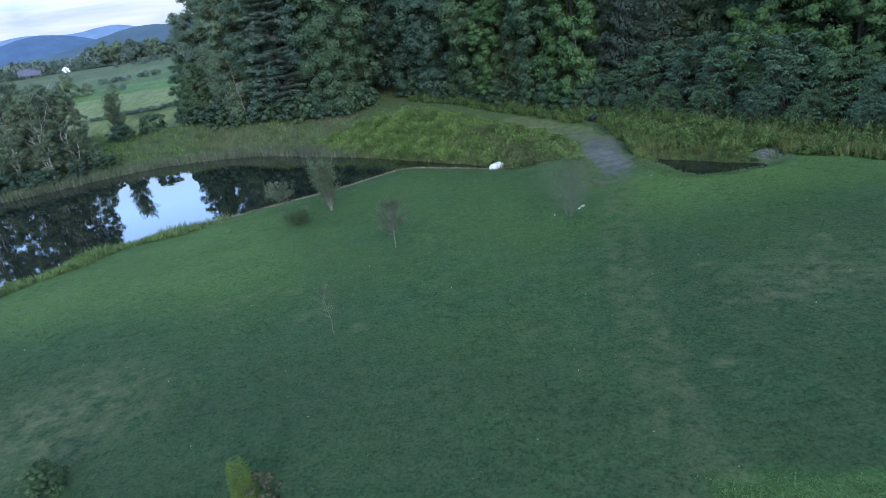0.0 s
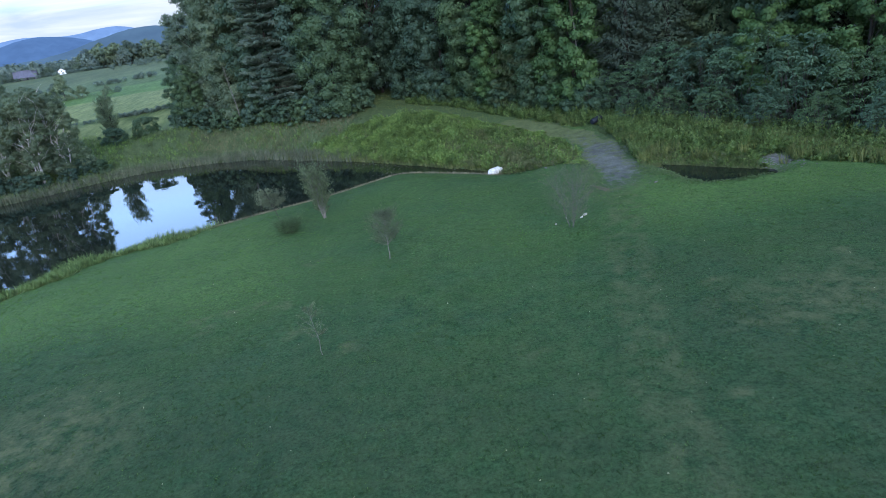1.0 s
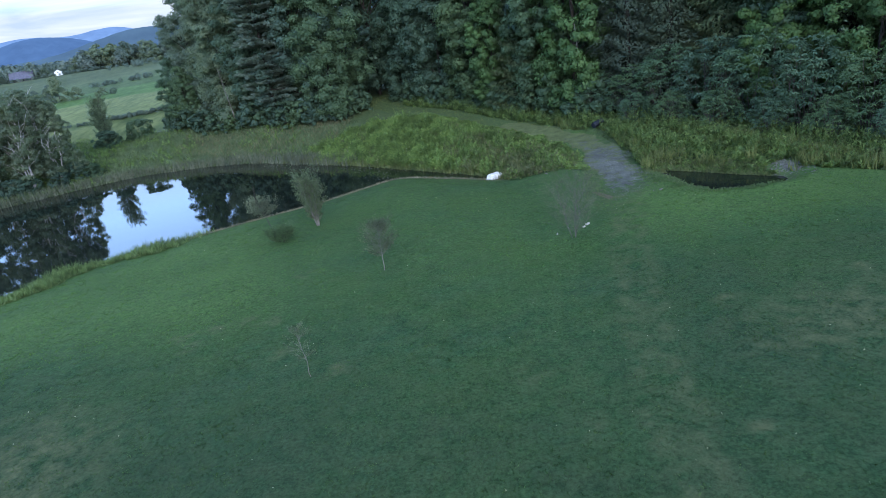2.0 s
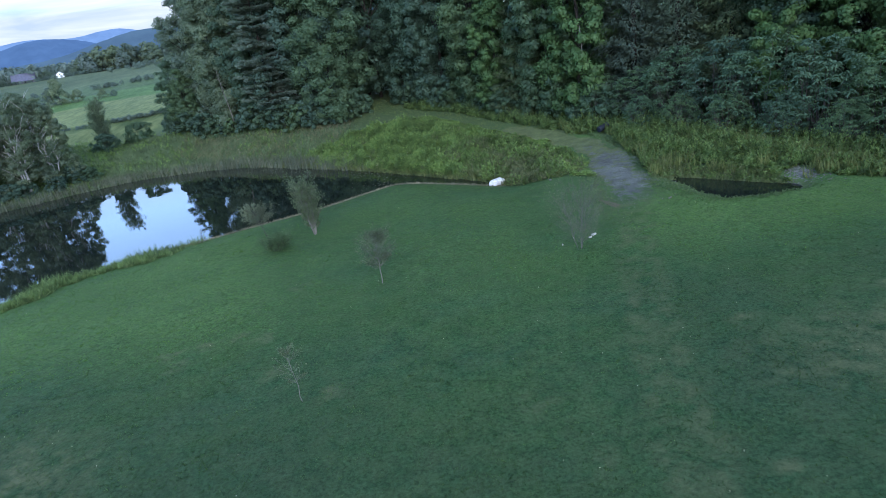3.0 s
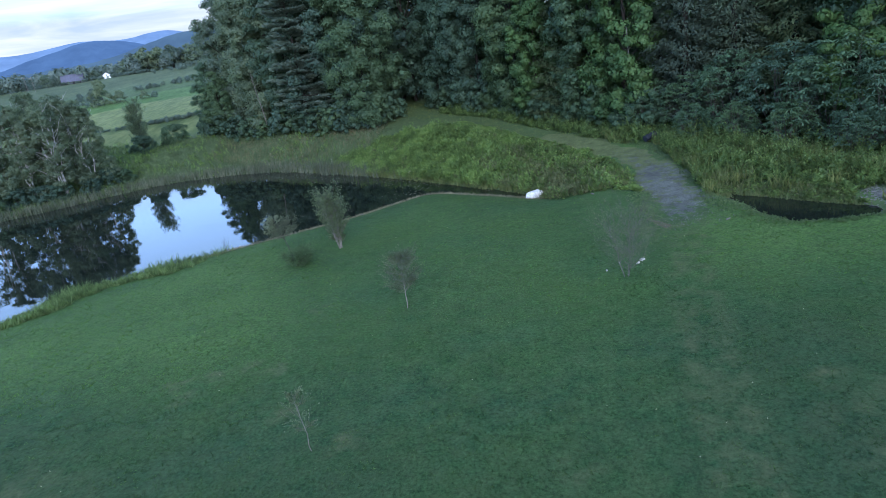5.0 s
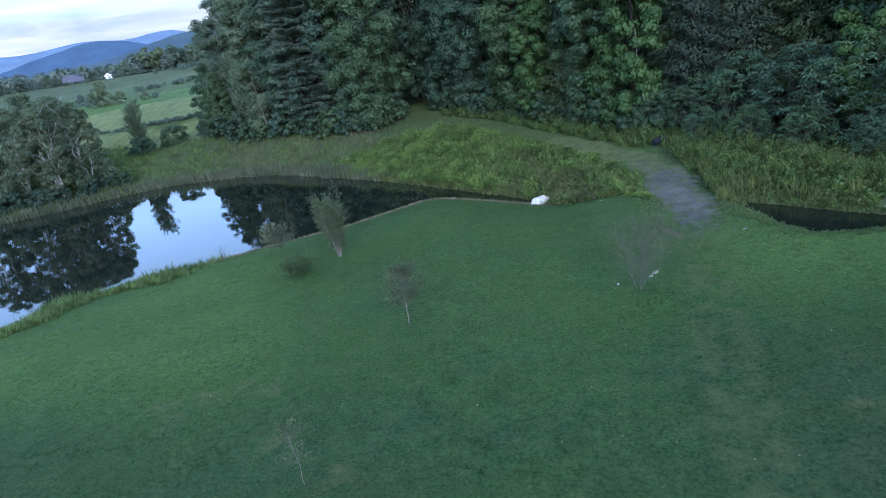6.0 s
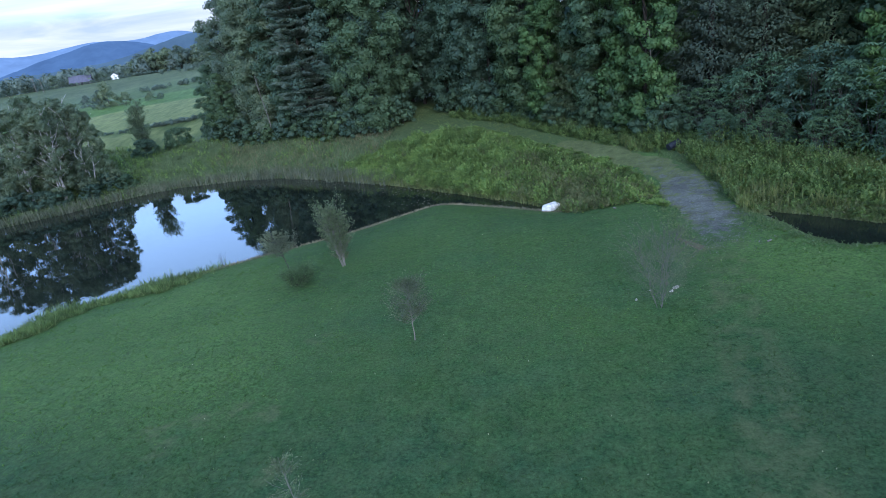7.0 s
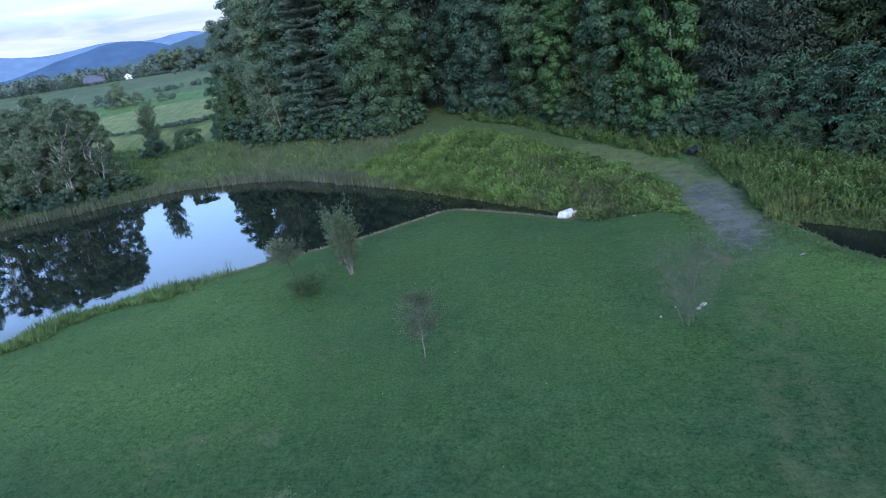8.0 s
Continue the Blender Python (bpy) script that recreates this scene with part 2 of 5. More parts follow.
REED = foliage("reed_blades", (0.060, 0.085, 0.048), (0.125, 0.150, 0.090), (0.230, 0.240, 0.155), 0.3)
SHORE_GRASS = foliage("shore_grass", (0.060, 0.112, 0.050), (0.102, 0.165, 0.078), (0.190, 0.250, 0.135), 0.45, 0.12, 0.6, 1.4, 0.6, 1.5)
LAWN_BLADES = foliage("lawn_blades", (0.022, 0.060, 0.024), (0.034, 0.082, 0.031), (0.056, 0.115, 0.046), 0.45, 0.0, 0.6, 1.8, 0.62, 1.36)
LUSH_BLADES = foliage("lush_lawn_blades", (0.050, 0.116, 0.028), (0.076, 0.156, 0.038), (0.110, 0.200, 0.058), 0.5, 0.0, 0.6, 0.7, 0.65, 1.3)
CRAB = foliage("crab_apple_leaves", (0.050, 0.072, 0.050), (0.090, 0.120, 0.084), (0.148, 0.182, 0.130), 0.45, 0.0, 0.6, 1.6, 0.6, 1.4)
GREYLEAF = foliage("olive_leaves", (0.075, 0.098, 0.068), (0.125, 0.155, 0.110), (0.190, 0.220, 0.165), 0.4, 0.0)
WILLOWLEAF = foliage("willow_leaves", (0.050, 0.080, 0.050), (0.090, 0.130, 0.078), (0.160, 0.205, 0.125), 0.35, 0.0, 0.6, 2.5, 0.6, 1.4)
CEDAR = foliage("cedar_sprays", (0.055, 0.098, 0.024), (0.090, 0.150, 0.036), (0.130, 0.195, 0.055), 0.3)
GARDEN = foliage("garden_shrub_leaves", (0.040, 0.082, 0.040), (0.072, 0.126, 0.064), (0.125, 0.190, 0.105), 0.4, 0.0, 0.6, 2.2, 0.6, 1.4)
# paler, bluer leaves: haze over the wood's left corner, put into the colour
HAZED_LEAF = foliage("hazed_leaves", (0.082, 0.130, 0.102), (0.130, 0.190, 0.148), (0.188, 0.254, 0.198), 0.5, 0.04)
BARK = bark("grey_bark", (0.035, 0.032, 0.028), (0.09, 0.083, 0.072))
LIGHTBARK = bark("pale_grey_bark", (0.09, 0.088, 0.078), (0.22, 0.21, 0.19))
PALE_STONE = stone_material("pale_stone", (0.17, 0.17, 0.155), (0.40, 0.40, 0.36), 5.0)
WOODBARK = bark("dark_bark", (0.016, 0.014, 0.012), (0.045, 0.040, 0.034))
BIRCHBARK = bark("birch_bark", (0.28, 0.27, 0.25), (0.62, 0.61, 0.58))
WHITE_STONE = stone_material("white_quartz", (0.28, 0.29, 0.31), (0.66, 0.66, 0.66), 2.2)
GREY_STONE = stone_material("field_stone", (0.085, 0.085, 0.088), (0.20, 0.196, 0.195))
HEAP_STONE = stone_material("rubble_stone", (0.050, 0.052, 0.050), (0.165, 0.162, 0.155), 3.0)
CLAY = stone_material("bare_clay", (0.060, 0.068, 0.038), (0.115, 0.098, 0.060), 4.0)


# ---- the lie of the land ----
def curve_through(points, steps=8, closed=False):
    """A smooth line through a few bends."""
    p = np.array(points, float)
    n = len(p)
    out = []
    for i in range(n if closed else n - 1):
        if closed:
            a, b, c, d = (p[(i + k) % n] for k in (-1, 0, 1, 2))
        else:
            a, b, c, d = p[max(i - 1, 0)], p[i], p[i + 1], p[min(i + 2, n - 1)]
        for s in np.arange(steps) / steps:
            out.append(0.5 * (2 * b + (c - a) * s + (2 * a - 5 * b + 4 * c - d) * s * s + (3 * b - a - 3 * c + d) * s ** 3))
    if not closed:
        out.append(p[-1])
    return np.array(out)


POND_LEVEL, POOL_LEVEL = -0.6, 0.9
POND = curve_through([(4.2, 75.2), (-2.5, 79.6), (-9.5, 83.2), (-13.5, 80.8), (-19.5, 75.6), (-28, 70.5), (-36, 65.0), (-43.5, 58.8), (-48, 50), (-56, 42),
                      (-78, 46), (-96, 70), (-93, 94), (-82.5, 104.2), (-68, 115.8), (-58, 117.2), (-45, 115.4), (-31.6, 107.5), (-20, 98.7), (-10.5, 90.3), (-3, 83.3), (1.5, 79.2)], 4, True)
POOL = curve_through([(20.4, 64.0), (20.8, 60.8), (21.3, 57.9), (22.5, 55.5), (25.2, 54.8), (27.8, 55.0), (29.2, 56.5), (27.7, 58.0), (25.0, 60.4), (22.3, 62.9)], 5, True)
ROAD = curve_through([(15.1, 57.2), (15.7, 61.5), (16.1, 66), (16.5, 74.8), (15.3, 83.3), (10, 93.5), (5, 101.8), (-3, 113.5), (-12, 123), (-17.5, 132), (-21, 145)], 8)
TRACK = curve_through([(15.1, 58), (12.5, 48), (10.3, 38), (8.6, 28), (7.5, 15)], 6)


def line_distance(x, y, line, closed=False):
    x, y = np.asarray(x, float), np.asarray(y, float)
    best = np.full(x.shape, 1e9)
    last = len(line) if closed else len(line) - 1
    for i in range(last):
        a, b = line[i], line[(i + 1) % len(line)]
        d = b - a
        s = np.clip(((x - a[0]) * d[0] + (y - a[1]) * d[1]) / (d @ d + 1e-9), 0, 1)
        best = np.minimum(best, (x - a[0] - s * d[0]) ** 2 + (y - a[1] - s * d[1]) ** 2)
    return np.sqrt(best)


def shore(x, y, line):
    """Distance to a shore: below nought over the water."""
    x, y = np.asarray(x, float), np.asarray(y, float)
    inside = np.zeros(x.shape, bool)
    for i in range(len(line)):
        (x0, y0), (x1, y1) = line[i], line[(i + 1) % len(line)]
        if y0 != y1:
            inside ^= ((y0 > y) != (y1 > y)) & (x < (x1 - x0) * (y - y0) / (y1 - y0) + x0)
    d = line_distance(x, y, line, True)
    return np.where(inside, -d, d)


def smooth(a, b, v):
    s = np.clip((v - a) / (b - a), 0, 1)
    return s * s * (3 - 2 * s)


def height(x, y):
    """The ground: a level lawn, banks round the water, and a long rise to the woods and fields."""
    x, y = np.asarray(x, float), np.asarray(y, float)
    z = 0.08 * np.clip(x - 4, 0, 22)
    rise = np.where(y > 178, y - 78, 4 * np.log1p(np.exp(np.clip((y - 78) / 4, -60, 25))))
    z = z + 0.1 * np.minimum(rise, 268) + 0.012 * np.clip(rise - 268, 0, 3000)
    z = z + 0.10 * np.sin(x * 0.11 + 1.3) * np.sin(y * 0.13) + 0.05 * np.sin(x * 0.37) * np.sin(y * 0.31 + 2)
    z = z - 3.2 * np.exp(-((x + 86) ** 2 + (y - 144) ** 2) / 260.0)
    s = shore(x, y, POND)
    wide = 7.0 + 6.0 * smooth(84, 100, y) + 17.0 * smooth(-42, -60, x) * smooth(95, 110, y)
    z = np.where(s > 0, POND_LEVEL + 0.02 + (z - POND_LEVEL) * smooth(-0.15 * wide, wide, s), POND_LEVEL - 0.25 * np.clip(-s, 0, 6))
    s2 = shore(x, y, POOL)
    z = np.where(s2 > 0, z + (POOL_LEVEL + 0.02 - z) * (1 - smooth(0, 2.2, s2)), POOL_LEVEL - 0.3 * np.clip(-s2, 0, 3))
    return z


def hz(x, y):
    return float(height(np.array([x]), np.array([y]))[0])


def spread(lo, fine_lo, fine_hi, hi, step, grow):
    """Grid lines: even over the near land, wider and wider out to the horizon."""
    mid = list(np.arange(fine_lo, fine_hi + step / 2, step))
    a, d = fine_lo, step
    left = []
    while a > lo:
        d *= grow
        a -= d
        left.append(a)
    a, d = mid[-1], step
    right = []
    while a < hi:
        d *= grow
        a += d
        right.append(a)
    return np.array(left[::-1] + mid + right)


def mesh_from(name, verts, faces, material=None, zone=None, smooth_shade=False):
    """A mesh from arrays of corners and of faces with equal numbers of corners."""
    verts, faces = np.asarray(verts, np.float32), np.asarray(faces, np.int32)
    me = bpy.data.meshes.new(name)
    k = faces.shape[1]
    me.vertices.add(len(verts))
    me.vertices.foreach_set("co", verts.ravel())
    me.loops.add(faces.size)
    me.loops.foreach_set("vertex_index", faces.ravel())
    me.polygons.add(len(faces))
    me.polygons.foreach_set("loop_start", np.arange(0, faces.size, k, dtype=np.int32))
    me.polygons.foreach_set("use_smooth", np.full(len(faces), smooth_shade))
    me.update(calc_edges=True)
    if material:
        me.materials.append(material)
    if zone is not None:
        at = me.color_attributes.new("zone", "FLOAT_COLOR", "POINT")
        at.data.foreach_set("color", np.asarray(zone, np.float32).ravel())
    return me


def part(name, me, parent=None, label=""):
    ob = new(name, me)
    ob.parent = parent
    if label:
        tagged(ob, label)
    return ob


gx, gy = spread(-4600, -104, 62, 4600, 0.8, 1.22), spread(-2500, 8, 152, 4800, 0.8, 1.22)
GX, GY = np.meshgrid(gx, gy)
fx, fy = GX.ravel(), GY.ravel()
pond_d, pool_d, road_d, track_d = shore(fx, fy, POND), shore(fx, fy, POOL), line_distance(fx, fy, ROAD), line_distance(fx, fy, TRACK)
in_field = smooth(-74, -82, fx) * smooth(118, 128, fy - 0.12 * (fx + 80))
meadow_mask = np.maximum(smooth(0.3, 2.0, fy - (84 - 0.35 * np.abs(fx))) * smooth(86, 90, fy), smooth(2.2, 0.4, pond_d) * 0.8)
right_bank = smooth(0, 1.5, (fx - 20) * 0.62 + (fy - 66) * 0.78) * smooth(17, 19, fx)
meadow_mask = np.maximum(meadow_mask, np.maximum(right_bank, smooth(1.6, 0.3, pool_d)))
meadow_mask = meadow_mask * (1 - smooth(3.6, 2.6, road_d) * smooth(90, 96, fy) * 0.30)
worn = np.maximum(0.20, 0.45 * smooth(2.6, 0.6, track_d))
worn = np.maximum(worn, 0.68 * smooth(0.75, 0.2, np.abs(track_d - 0.95)))
for px, py, pr in ((14.4, 35, 1.3), (14.2, 29.6, 1.1), (-8.6, 33.4, 1.5), (4.5, 26, 0.9), (2.5, 30.5, 1.2), (-13, 36, 1.4), (11, 24, 1.0), (-20, 38, 1.2), (22.5, 36, 1.6), (-21, 39.6, 1.5), (-18.7, 40.4, 1.7), (-14.7, 40.6, 1.6), (-14.8, 49.2, 1.2), (-16.5, 41.2, 1.0)):
    worn = np.maximum(worn, smooth(pr, 0.2, np.hypot(fx - px, fy - py)))
worn = np.maximum(worn, 0.95 * smooth(3.5, 0.5, np.hypot(fx - 13.2, (fy - 57.5) * 0.8)))
worn = np.maximum(worn, 0.8 * smooth(6, 1, np.hypot((fx - 19) * 0.6, fy - 31)) + 1.0 * smooth(8, 1, np.hypot((fx + 25) * 0.8, (fy - 26) * 0.8)))
# turf made darker to the right and over the near lawn
dark_turf = np.maximum(smooth(1, 13, fx - 0.12 * (fy - 20)) * smooth(50, 34, fy) * 0.8, smooth(40, 22, fy + 0.15 * fx) * 0.85)
lush_and_pale_turf = smooth(-9, -24, fx + 0.25 * (fy - 48)) * smooth(34, 46, fy - 0.30 * (fx + 26))
# far lawn painted paler, for the brightness of grass seen at a low angle
lush_and_pale_turf = np.maximum(lush_and_pale_turf, smooth(38, 52, fy) * (0.38 + 0.62 * smooth(9, 17, fx)))
bed = smooth(7.2, 8.4, fx) * smooth(17.6, 16.6, fy + 0.16 * (fx - 8))
lush_and_pale_turf, dark_turf = np.maximum(lush_and_pale_turf, bed), dark_turf * (1 - bed)
zone = np.stack([np.clip(meadow_mask - in_field, 0, 1), np.clip(worn, 0, 1), in_field, 0.5 + 0.5 * dark_turf - 0.5 * lush_and_pale_turf], 1)
nx, ny = len(gx), len(gy)
ii, jj = np.meshgrid(np.arange(nx - 1), np.arange(ny - 1))
quad = (jj * nx + ii).ravel()
ground = new("ground", mesh_from("ground", np.stack([fx, fy, height(fx, fy)], 1), np.stack([quad, quad + 1, quad + nx + 1, quad + nx], 1), TURF, zone, True))
tagged(ground, "mown green lawn, meadow and fields rising to woods", "ground", kind="structure")


def water_sheet(name, outline, level, label):
    bm = bmesh.new()
    centre = outline.mean(0)
    ring = [bm.verts.new((*(p + (p - centre) / np.linalg.norm(p - centre) * 0.5), level)) for p in outline]
    bmesh.ops.triangulate(bm, faces=[bm.faces.new(ring)])
    bmesh.ops.recalc_face_normals(bm, faces=bm.faces)
    if sum(f.normal.z for f in bm.faces) < 0:
        bmesh.ops.reverse_faces(bm, faces=bm.faces)
    me = bpy.data.meshes.new(name)
    bm.to_mesh(me)
    bm.free()
    me.materials.append(WATER)
    return tagged(new(name, me), label, "water", kind="structure")


water_sheet("pond_water", POND, POND_LEVEL, "still dark pond mirroring trees and evening sky")
water_sheet("pool_water", POOL, POOL_LEVEL, "small dark pool between lawn and weedy bank")


def road_mesh():
    """A gravel lane draped on the ground, with ragged grassy edges."""
    rng = np.random.default_rng(5)
    line = curve_through(ROAD[::4][:13], 12)
    away = np.gradient(line, axis=0)
    away /= np.linalg.norm(away, axis=1)[:, None]
    side = np.stack([away[:, 1], -away[:, 0]], 1)
    n, m = len(line), 15
    along = np.linspace(0, 1, n)
    half = np.interp(along, [0, 0.12, 0.3, 0.6, 1], [2.0, 2.6, 2.8, 2.6, 2.0])
    edge_l = half * (1 + 0.6 * np.convolve(rng.normal(size=n), np.ones(7) / 7, "same"))
    edge_r = half * (1 + 0.6 * np.convolve(rng.normal(size=n), np.ones(7) / 7, "same"))
    verts, zones = [], []
    for j in range(m):
        u = -1 + 2 * j / (m - 1)
        off = np.where(u < 0, u * edge_l, u * edge_r)
        p = line + side * off[:, None]
        z = height(p[:, 0], p[:, 1]) - 0.025 + 0.085 * (1 - u * u) * smooth(0.0, 0.12, along) * smooth(1.0, 0.85, along)
        verts.append(np.stack([p[:, 0], p[:, 1], z], 1))
        g = 0.06 + 0.46 * abs(u) ** 2.4 + 0.95 * smooth(0.45, 0.85, along) + 0.5 * smooth(0.20, 0.0, along)
        zones.append(np.stack([g, smooth(0.34, 0.12, along), g, np.ones(n)], 1))
    verts, zones = np.concatenate(verts), np.concatenate(zones)
    a = (np.arange(m - 1)[:, None] * n + np.arange(n - 1)[None]).ravel()
    return mesh_from("gravel_road", verts, np.stack([a, a + n, a + n + 1, a + 1], 1)[:, ::-1], GRAVEL, zones, True)


tagged(new("gravel_road", road_mesh()), "curving grey gravel lane fading into grass", "road", kind="structure")


# ---- plants: leaves, trunks and the kinds of tree ----
def unit(v):
    return v / (np.linalg.norm(v, axis=-1, keepdims=True) + 1e-9)


def leaf_quads(at, way, normal, length, width, fold=0.15):
    """Pointed, folded leaves: one four-cornered face each, from the stalk along way."""
    way = unit(way)
    side = unit(np.cross(way, normal))
    up = np.cross(side, way)
    length, width = np.broadcast_to(length, len(at))[:, None], np.broadcast_to(width, len(at))[:, None]
    mid = at + way * length * 0.5 + up * width * fold
    v = np.stack([at, mid + side * width / 2, at + way * length, mid - side * width / 2], 1).reshape(-1, 3)
    return v, np.arange(len(v)).reshape(-1, 4)


def leaf_tris(at, way, normal, length, width, fold=0.0):
    """Small three-cornered leaves for crowns seen from afar."""
    way = unit(way)
    side = unit(np.cross(way, normal))
    length, width = np.broadcast_to(length, len(at))[:, None], np.broadcast_to(width, len(at))[:, None]
    v = np.stack([at + side * width / 2, at + way * length, at - side * width / 2], 1).reshape(-1, 3)
    return v, np.arange(len(v)).reshape(-1, 3)


def joined(pieces):
    vs, fs, k = [], [], 0
    for v, f in pieces:
        vs.append(v)
        fs.append(f + k)
        k += len(v)
    return np.concatenate(vs), np.concatenate(fs)


def tube(path, radii, sides=6):
    """A tapered limb along a bent path."""
    path = np.asarray(path, float)
    t = unit(np.gradient(path, axis=0))
    a = unit(np.cross(t, np.array([0.31, 0.87, 0.39])))
    b = np.cross(t, a)
    ang = np.arange(sides) / sides * 2 * np.pi
    r = np.asarray(radii)[:, None, None]
    v = path[:, None] + r * (np.cos(ang)[None, :, None] * a[:, None] + np.sin(ang)[None, :, None] * b[:, None])
    i, j = np.meshgrid(np.arange(len(path) - 1), np.arange(sides), indexing="ij")
    f = np.stack([i * sides + j, i * sides + (j + 1) % sides, (i + 1) * sides + (j + 1) % sides, (i + 1) * sides + j], -1).reshape(-1, 4)
    return v.reshape(-1, 3), f


def limb(rng, start, end, r0, r1, bend=0.12, n=5):
    s = np.linspace(0, 1, n)[:, None]
    start, end = np.asarray(start, float), np.asarray(end, float)
    span = np.linalg.norm(end - start)
    p = start + (end - start) * s + rng.normal(size=(n, 3)) * bend * span * s * (1 - s)
    return tube(p, np.linspace(r0, r1, n), 6 if r0 > 0.1 else 4)


def sphere_dirs(rng, n):
    return unit(rng.normal(size=(n, 3)))


def plant_thing(name, trunk, crown, leaf_material, bark_material, label, category, crown_name="crown", kind=""):
    top = new(name)
    top.empty_display_size = 0.5
    if trunk is not None:
        part("trunk", mesh_from(name + "_trunk", *trunk, bark_material, None, True), top)
    part(crown_name, mesh_from(name + "_crown", *crown, leaf_material), top)
    return tagged(top, label, category, kind=kind)


def broadleaf(seed, tall, wide, blobs, leaves, leaf=0.45, low=0.08, lobes=5, dome=0.0, puff=1.0, hollow=0.35):
    """A broad crown of rounded leafy puffs on boughs, uneven in outline, on a forking trunk."""
    rng = np.random.default_rng(seed)
    lobe = rng.uniform(0, 2 * np.pi, lobes)
    centres, radii = [], []
    while len(centres) < blobs:
        u = rng.uniform(low, 1)
        prof = np.interp(u, [0, 0.1, 0.35, 0.6, 0.85, 1.0], [0.62, 0.85, 1.0, 0.9, 0.55, 0.12])
        prof = prof + dome * (math.sqrt(max(0.0, 1 - (2 * max(u - 0.5, 0)) ** 2)) - prof)
        a = rng.uniform(0, 2 * np.pi)
        swell = 0.82 + 0.22 * np.cos(3 * a + lobe[0] + 4 * u) + 0.14 * np.cos(5 * a + lobe[1] - 9 * u)
        r = wide / 2 * prof * swell * np.sqrt(rng.uniform(hollow, 1))
        centres.append((r * np.cos(a), r * np.sin(a), tall * u * 0.94))
        radii.append(rng.uniform(0.065, 0.125) * puff * wide * (0.7 + 0.3 * prof))
    centres, radii = np.array(centres), np.array(radii)
    at, nor, size = [], [], []
    heart = max(8, leaves // 5)
    for c, r in zip(centres, radii):
        out = unit(c - np.array([0, 0, tall * 0.45]))
        d = unit(sphere_dirs(rng, leaves) + 0.45 * out + np.array([0, 0, 0.30]))
        at.append(c + d * r * rng.uniform(0.66, 1.12, (leaves, 1)) * np.array([1.15, 1.15, 0.8]))
        nor.append(unit(d + 0.3 * sphere_dirs(rng, leaves)))
        size.append(leaf * rng.uniform(0.6, 1.3, leaves))
        # the closed heart of the puff, of broader leaves
        d = sphere_dirs(rng, heart)
        at.append(c + d * r * rng.uniform(0.3, 0.5, (heart, 1)) * np.array([1.15, 1.15, 0.8]))
        nor.append(unit(d + 0.15 * sphere_dirs(rng, heart)))
        size.append(np.full(heart, min(max(leaf * 1.1, r * 0.42), leaf * 1.8)))
    at, nor, size = np.concatenate(at), np.concatenate(nor), np.concatenate(size)
    way = unit(np.cross(nor, sphere_dirs(rng, len(at))) + np.array([0, 0, -0.2]))
    crown = leaf_tris(at - way * size[:, None] * 0.4, way, nor, size, size * 0.9)
    limbs = [limb(rng, (0, 0, -0.4), (rng.normal() * 0.3, rng.normal() * 0.3, tall * 0.62), tall * 0.011, tall * 0.004, 0.04, 7)]
    for c in centres[:: max(1, blobs // 16)]:
        z0 = min(c[2] * 0.7, tall * 0.55)
        limbs.append(limb(rng, (0, 0, z0), c, tall * 0.0035, tall * 0.001))
    return joined(limbs), crown


def layered_pine(seed, tall, wide):
    """A white pine: well-parted tiers of flat feathery plumes on level boughs."""
    rng = np.random.default_rng(seed)
    at, way, nor, limbs = [], [], [], [limb(rng, (0, 0, -0.4), (0, 0, tall * 0.97), tall * 0.012, 0.04, 0.01, 7)]
    for u in np.linspace(0.14, 0.98, 17):
        for a in np.arange(9) * 0.7 + rng.uniform(0, 6):
            reach = wide / 2 * np.interp(u, [0, 0.3, 0.7, 1], [0.85, 1.0, 0.75, 0.14]) * rng.uniform(0.6, 1.2)
            d = np.array([np.cos(a), np.sin(a), 0.0])
            base = np.array([0, 0, (u + rng.normal() * 0.015) * tall])
            tip = base + d * reach + np.array([0, 0, 0.10 * reach])
            limbs.append(limb(rng, base, tip, 0.045, 0.015, 0.05, 4))
            k = int(78 * max(reach, 0.8))
            f = rng.uniform(0.25, 1.05, (k, 1))
            side = np.array([-d[1], d[0], 0.0]) * rng.normal(size=(k, 1)) * 0.16 * reach * (1.1 - 0.6 * f)
            at.append(base + (tip - base) * f + side + rng.normal(size=(k, 3)) * np.array([0.1, 0.1, 0.10]))
            way.append(unit(d + side * 0.8 + rng.normal(size=(k, 3)) * 0.3 + np.array([0, 0, 0.25])))
            nor.append(unit(np.array([0, 0, 0.5]) + 1.0 * d + rng.normal(size=(k, 3)) * 0.25))
    at, way, nor = (np.concatenate(v) for v in (at, way, nor))
    return joined(limbs), leaf_quads(at, way, nor, 0.62 * rng.uniform(0.6, 1.2, len(at)), 0.34)


